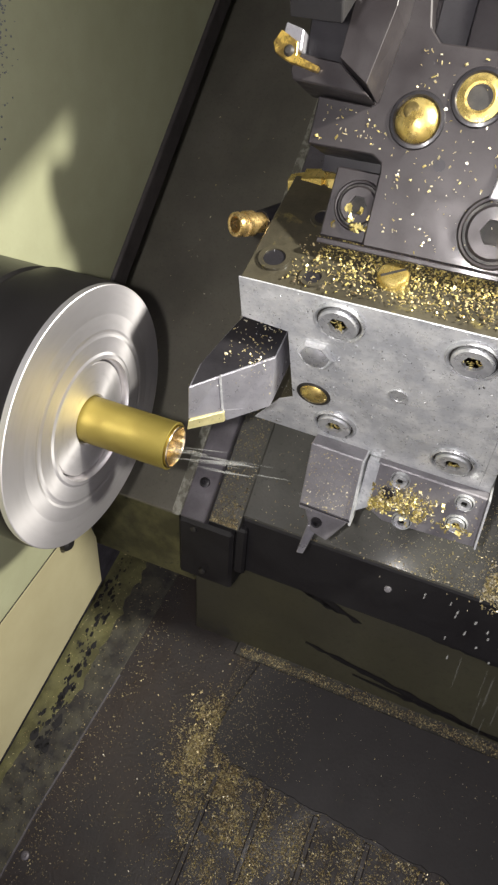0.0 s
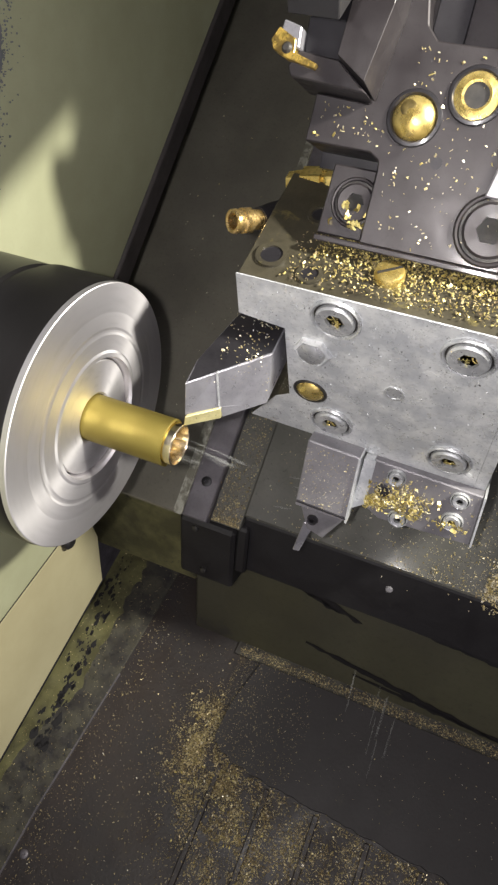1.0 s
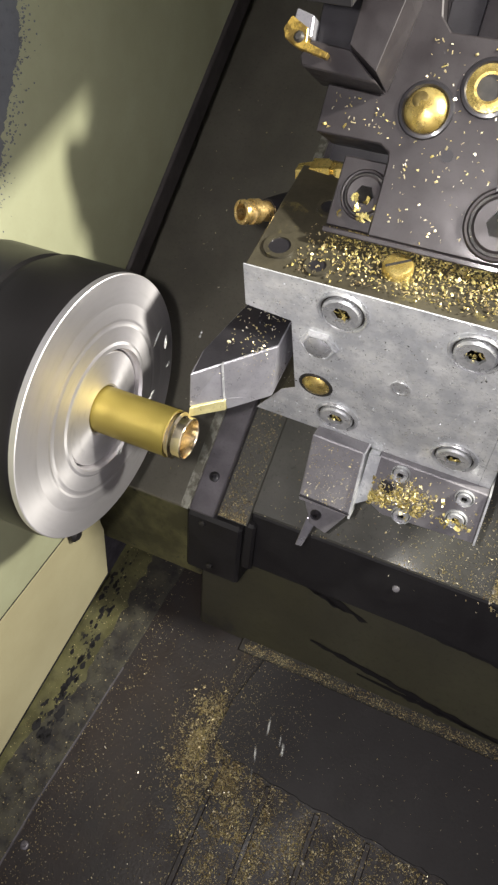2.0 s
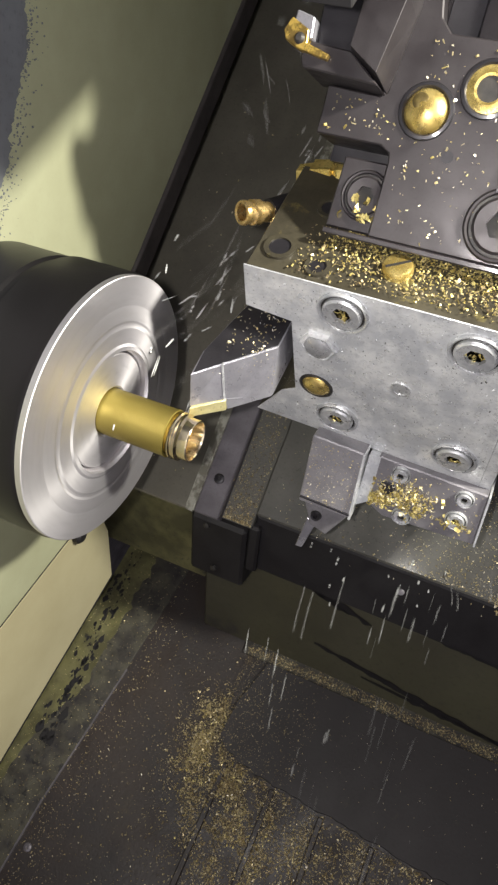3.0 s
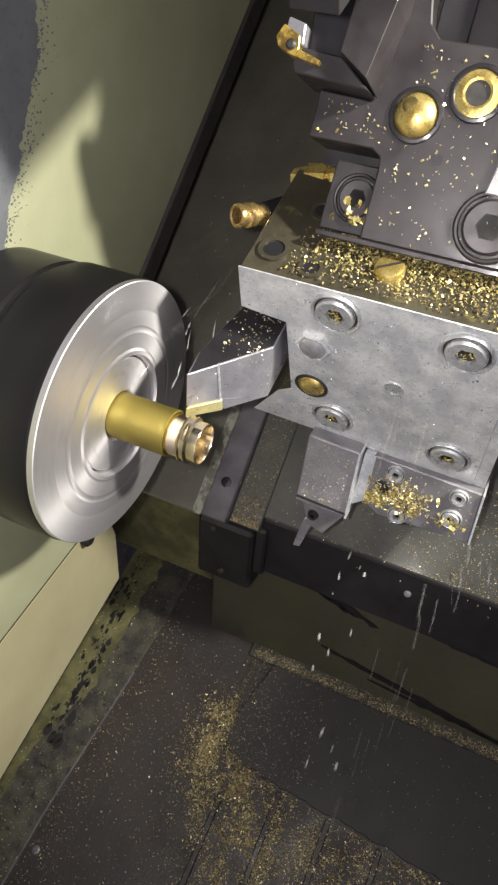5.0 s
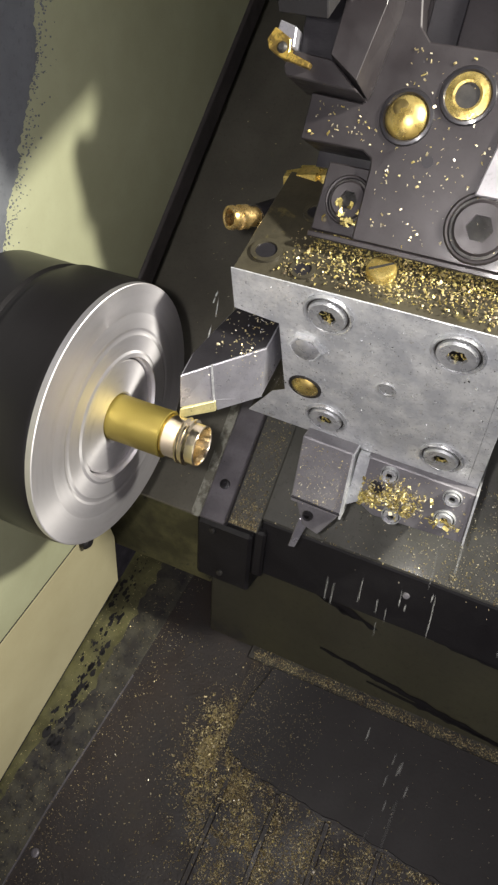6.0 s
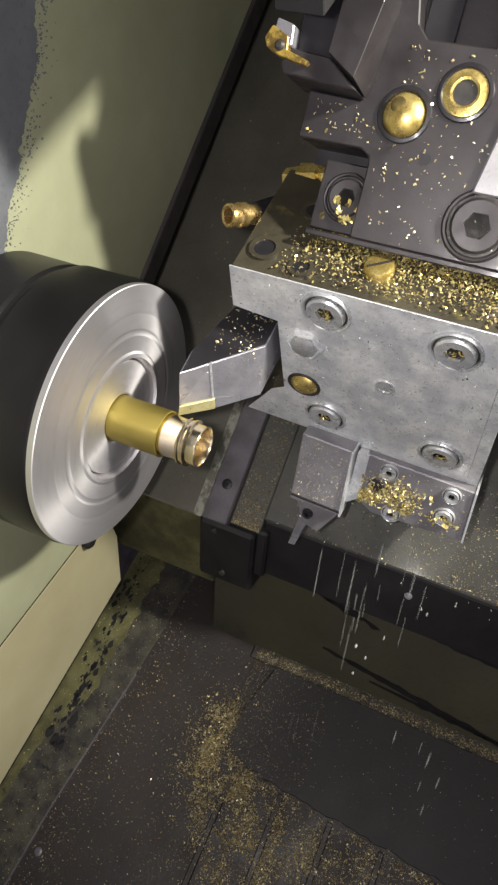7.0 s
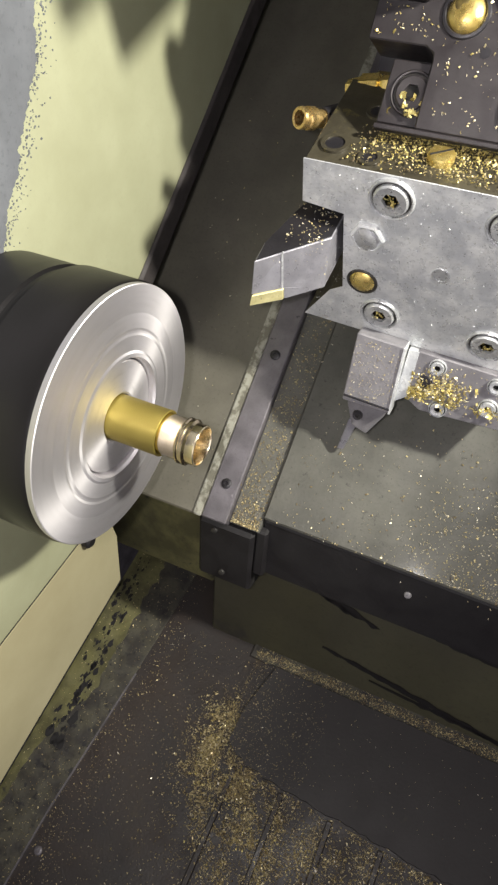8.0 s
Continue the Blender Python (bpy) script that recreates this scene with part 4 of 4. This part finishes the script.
# ---- coolant drops ----


def build_drops(name, label, count, length, r, wide, tall, seed, kin=None):
    """Drops that fly together: slim beads and broken threads, spread over a small space, long in z."""
    rng = random.Random(seed)
    root = tagged(new(name), label, "coolant drops", "flying coolant drops")
    for _ in range(count):
        bm = bmesh.new()
        l, q = length * rng.uniform(0.4, 1.3), r * rng.uniform(0.6, 1.2)
        beads = rng.choice((1, 1, 2, 3))
        prof, z = [(0.0, 0.0)], 0.0
        for b in range(beads):
            k, w = l / beads, q * rng.uniform(0.7, 1.1)
            prof += [(z + k * 0.10, w * 0.55), (z + k * 0.30, w), (z + k * 0.55, w * 0.8), (z + k * 0.78, w * 0.35), (z + k, w * 0.14 if b < beads - 1 else 0.0)]
            z += k
        m = Matrix.Translation((rng.uniform(-wide, wide), rng.uniform(-wide, wide) * 0.7, rng.uniform(-tall, tall))) @ Matrix.Rotation(radians(rng.gauss(0, 6)), 4, "X") @ Matrix.Rotation(radians(rng.gauss(-90, 6)), 4, "Y")
        rings = [[bm.verts.new(m @ Vector((x, w * math.cos(a * math.pi / 4), w * math.sin(a * math.pi / 4)))) for a in range(8)] for x, w in prof]
        for c, d in zip(rings, rings[1:]):
            for a in range(8):
                bm.faces.new((c[a], c[(a + 1) % 8], d[(a + 1) % 8], d[a]))
        bmesh.ops.remove_doubles(bm, verts=bm.verts[:], dist=1e-6)
        part("drop", bm, WATER, root, smooth=180)
    return root


falling = [build_drops("coolant_drops", "falling drops of milky coolant", n, 0.0060, 0.00070, 0.016, 0.020, k) for k, n in enumerate((3, 4, 5, 3, 6))]
flung = [build_drops("coolant_spray", "coolant spray flung up over the cover", n, 0.0110, 0.00060, 0.026, 0.030, 20 + k) for k, n in enumerate((4, 6, 5))]
mist = [build_drops("coolant_mist", "thin coolant spray leaving the cut", n, 0.0110, 0.00040, 0.005, 0.018, 40 + k) for k, n in enumerate((6, 8, 7))]


def motions():
    """Everything that moves: turret feed and retreat, spindle, shrinking raw skin, falling drops."""
    feed = [(0.0, 11.7, 0.2), (0.5, 10.6, 0.5), (1.0, 8.5, 0.3), (1.5, 6.9, 0.4), (3.0, 3.1, 0.5), (3.5, 1.2, 0.3), (4.0, 0.0, 0.0), (4.5, -1.2, 0.2), (6.0, -4.3, 0.0), (6.5, -5.3, 0.4), (7.0, -5.8, 1.0), (7.3, -5.9, 1.2), (7.4, -5.8, 2.4), (7.5, -5.0, 11.8), (7.6, -4.2, 30.0), (7.7, -3.2, 46.5), (7.8, -2.5, 60.0), (7.9, -2.2, 63.6), (8.0, -2.2, 63.8)]
    feed = [(t, 1.14 * x, 1.18 * e) for t, x, e in feed]
    c, s = math.cos(radians(30)), math.sin(radians(30))
    walk(turret, [(t, pose(x / 1000, e * c / 1000, e * s / 1000, 30)) for t, x, e in feed])
    spin = [(i / 10, pose(0, 0, 0, (i * 80) % 360)) for i in range(81)]
    walk(chuck, spin)
    walk(work, spin)
    walk(raw_skin, [(t, pose(x / 1000, 0, 0)) for t, x in ((0.0, 43.4), (0.5, 42.2), (1.0, 40.4), (1.5, 38.4), (3.0, 33.6), (3.5, 32.2), (4.0, 31.0), (4.5, 29.8), (6.0, 26.8), (6.5, 26.0), (7.0, 25.4), (8.0, 25.4))])
    rng = random.Random(77)
    def fly(thing, wait, way, t0):
        """Sends a thing from where it waits along way, rows of (seconds after t0, place, rx, ry)."""
        pts = [(t0, Vector(wait), way[0][2], way[0][3])] + [(t0 + dt, Vector(p), rx, ry) for dt, p, rx, ry in way]
        if t0 <= 0.01:
            while len(pts) > 2 and pts[1][0] <= 0.005:
                pts.pop(0)
            (ta, pa, rx, ry), (tb, pb, _, _) = pts[0], pts[1]
            pts[0] = (0.0, pa.lerp(pb, min(1.0, max(0.0, -ta / (tb - ta)))), rx, ry)
        else:
            pts.insert(0, (0.0, *pts[0][1:]))
        rows = [(t, pose(*p, rx, ry)) for t, p, rx, ry in pts]
        walk(thing, rows + [(8.0, rows[-1][1])])

    def flock_of(models, count):
        """The models and as many copies as make up the count."""
        more = [copy_thing(models[rng.randrange(len(models))], Matrix()) for _ in range(count - len(models))]
        return models + more

    # drops that fall from the tools into the pan
    every = [0.02 + 2.6 * (i + rng.random()) / 14 for i in range(14)] + [2.60 + 2.2 * (i + rng.random()) / 62 for i in range(62)] + [4.8 + 2.1 * (i + rng.random()) / 34 for i in range(34)] + [6.85 + 0.3 * rng.random() for i in range(3)]
    gush = [-0.28 + 0.95 * rng.random() for i in range(40)]
    drip = [2.65 + 2.1 * (i + rng.random()) / 56 for i in range(56)] + [4.8 + 2.1 * (i + rng.random()) / 26 for i in range(26)]
    flock = flock_of(falling, len(every) + len(gush) + len(drip))
    for n, t0 in enumerate(every + gush + drip):
        x = rng.uniform(0.105, 0.145)
        a = (x + rng.uniform(-0.02, 0.045), rng.uniform(-0.01, 0.050), rng.uniform(-0.085, -0.055))
        if n >= len(every):
            a = (rng.uniform(0.16, 0.25), rng.uniform(0.095, 0.106), rng.uniform(-0.125, -0.112))
        if n >= len(every) + len(gush):
            a = (rng.uniform(0.095, 0.215), rng.uniform(0.080, 0.100), rng.uniform(-0.112, -0.092))
        end = -0.2953 + (a[1] - 0.169) * 0.5 - 0.050
        lean = rng.uniform(-8, 8)
        way = [(0.08, a, lean, lean)] + [(0.08 + 0.22 * math.sqrt(f), (a[0] + 0.012 * f, a[1] - 0.008 * f, a[2] + (end - a[2]) * f), lean, lean) for f in (0.3, 0.65, 1.0)]
        if n >= len(every):  # poured over the bed's lip
            way = [(0.06, a, 0, 0), (0.24, (a[0] + 0.01, a[1] + 0.008, a[2] - 0.05), 0, 0), (0.38, (a[0] + 0.015, a[1] + 0.006, end), 0, 0)]
        fly(flock[n], (x, 0.078, 0.045), way, t0)
    # flung up and back from the cut onto the cover
    flock = flock_of(flung, 84)
    for i in range(84):
        t0 = 2.60 + 1.05 * (i + rng.random()) / 64 if i < 64 else 3.7 + 2.9 * (i - 64 + rng.random()) / 20
        end = (rng.uniform(-0.045, 0.10), rng.uniform(0.16, 0.36))
        slope = Matrix.Rotation(radians(51), 4, "X")
        first, high, last = Vector((0.020, 0.060, 0.045)), slope @ Vector((end[0], end[1], rng.uniform(-0.11, -0.04))), slope @ Vector((end[0], end[1] + 0.03, -0.20))
        d = (high - first).normalized()
        rx, ry = -math.degrees(math.asin(d.y)), math.degrees(math.atan2(d.x, d.z))
        fly(flock[i], (-0.07, 0, 0), [(0.03, first, rx, ry), (0.22, high, rx, ry), (0.36, last, rx, ry)], t0)
    # spray that leaves the cut along the slide
    flock = flock_of(mist, 40)
    for i in range(40):
        t0 = -0.12 + 1.75 * (i + rng.random()) / 40
        far = Matrix.Rotation(radians(51), 4, "X") @ Vector((0, rng.uniform(-0.01, 0.04), -0.185))
        x = rng.uniform(0.075, 0.14)
        fly(flock[i], (-0.07, 0, 0), [(0.025, (0.050, 0.004, -0.006), 0, 80), (0.155, (x, far.y, far.z), 0, 80)], t0)


motions()
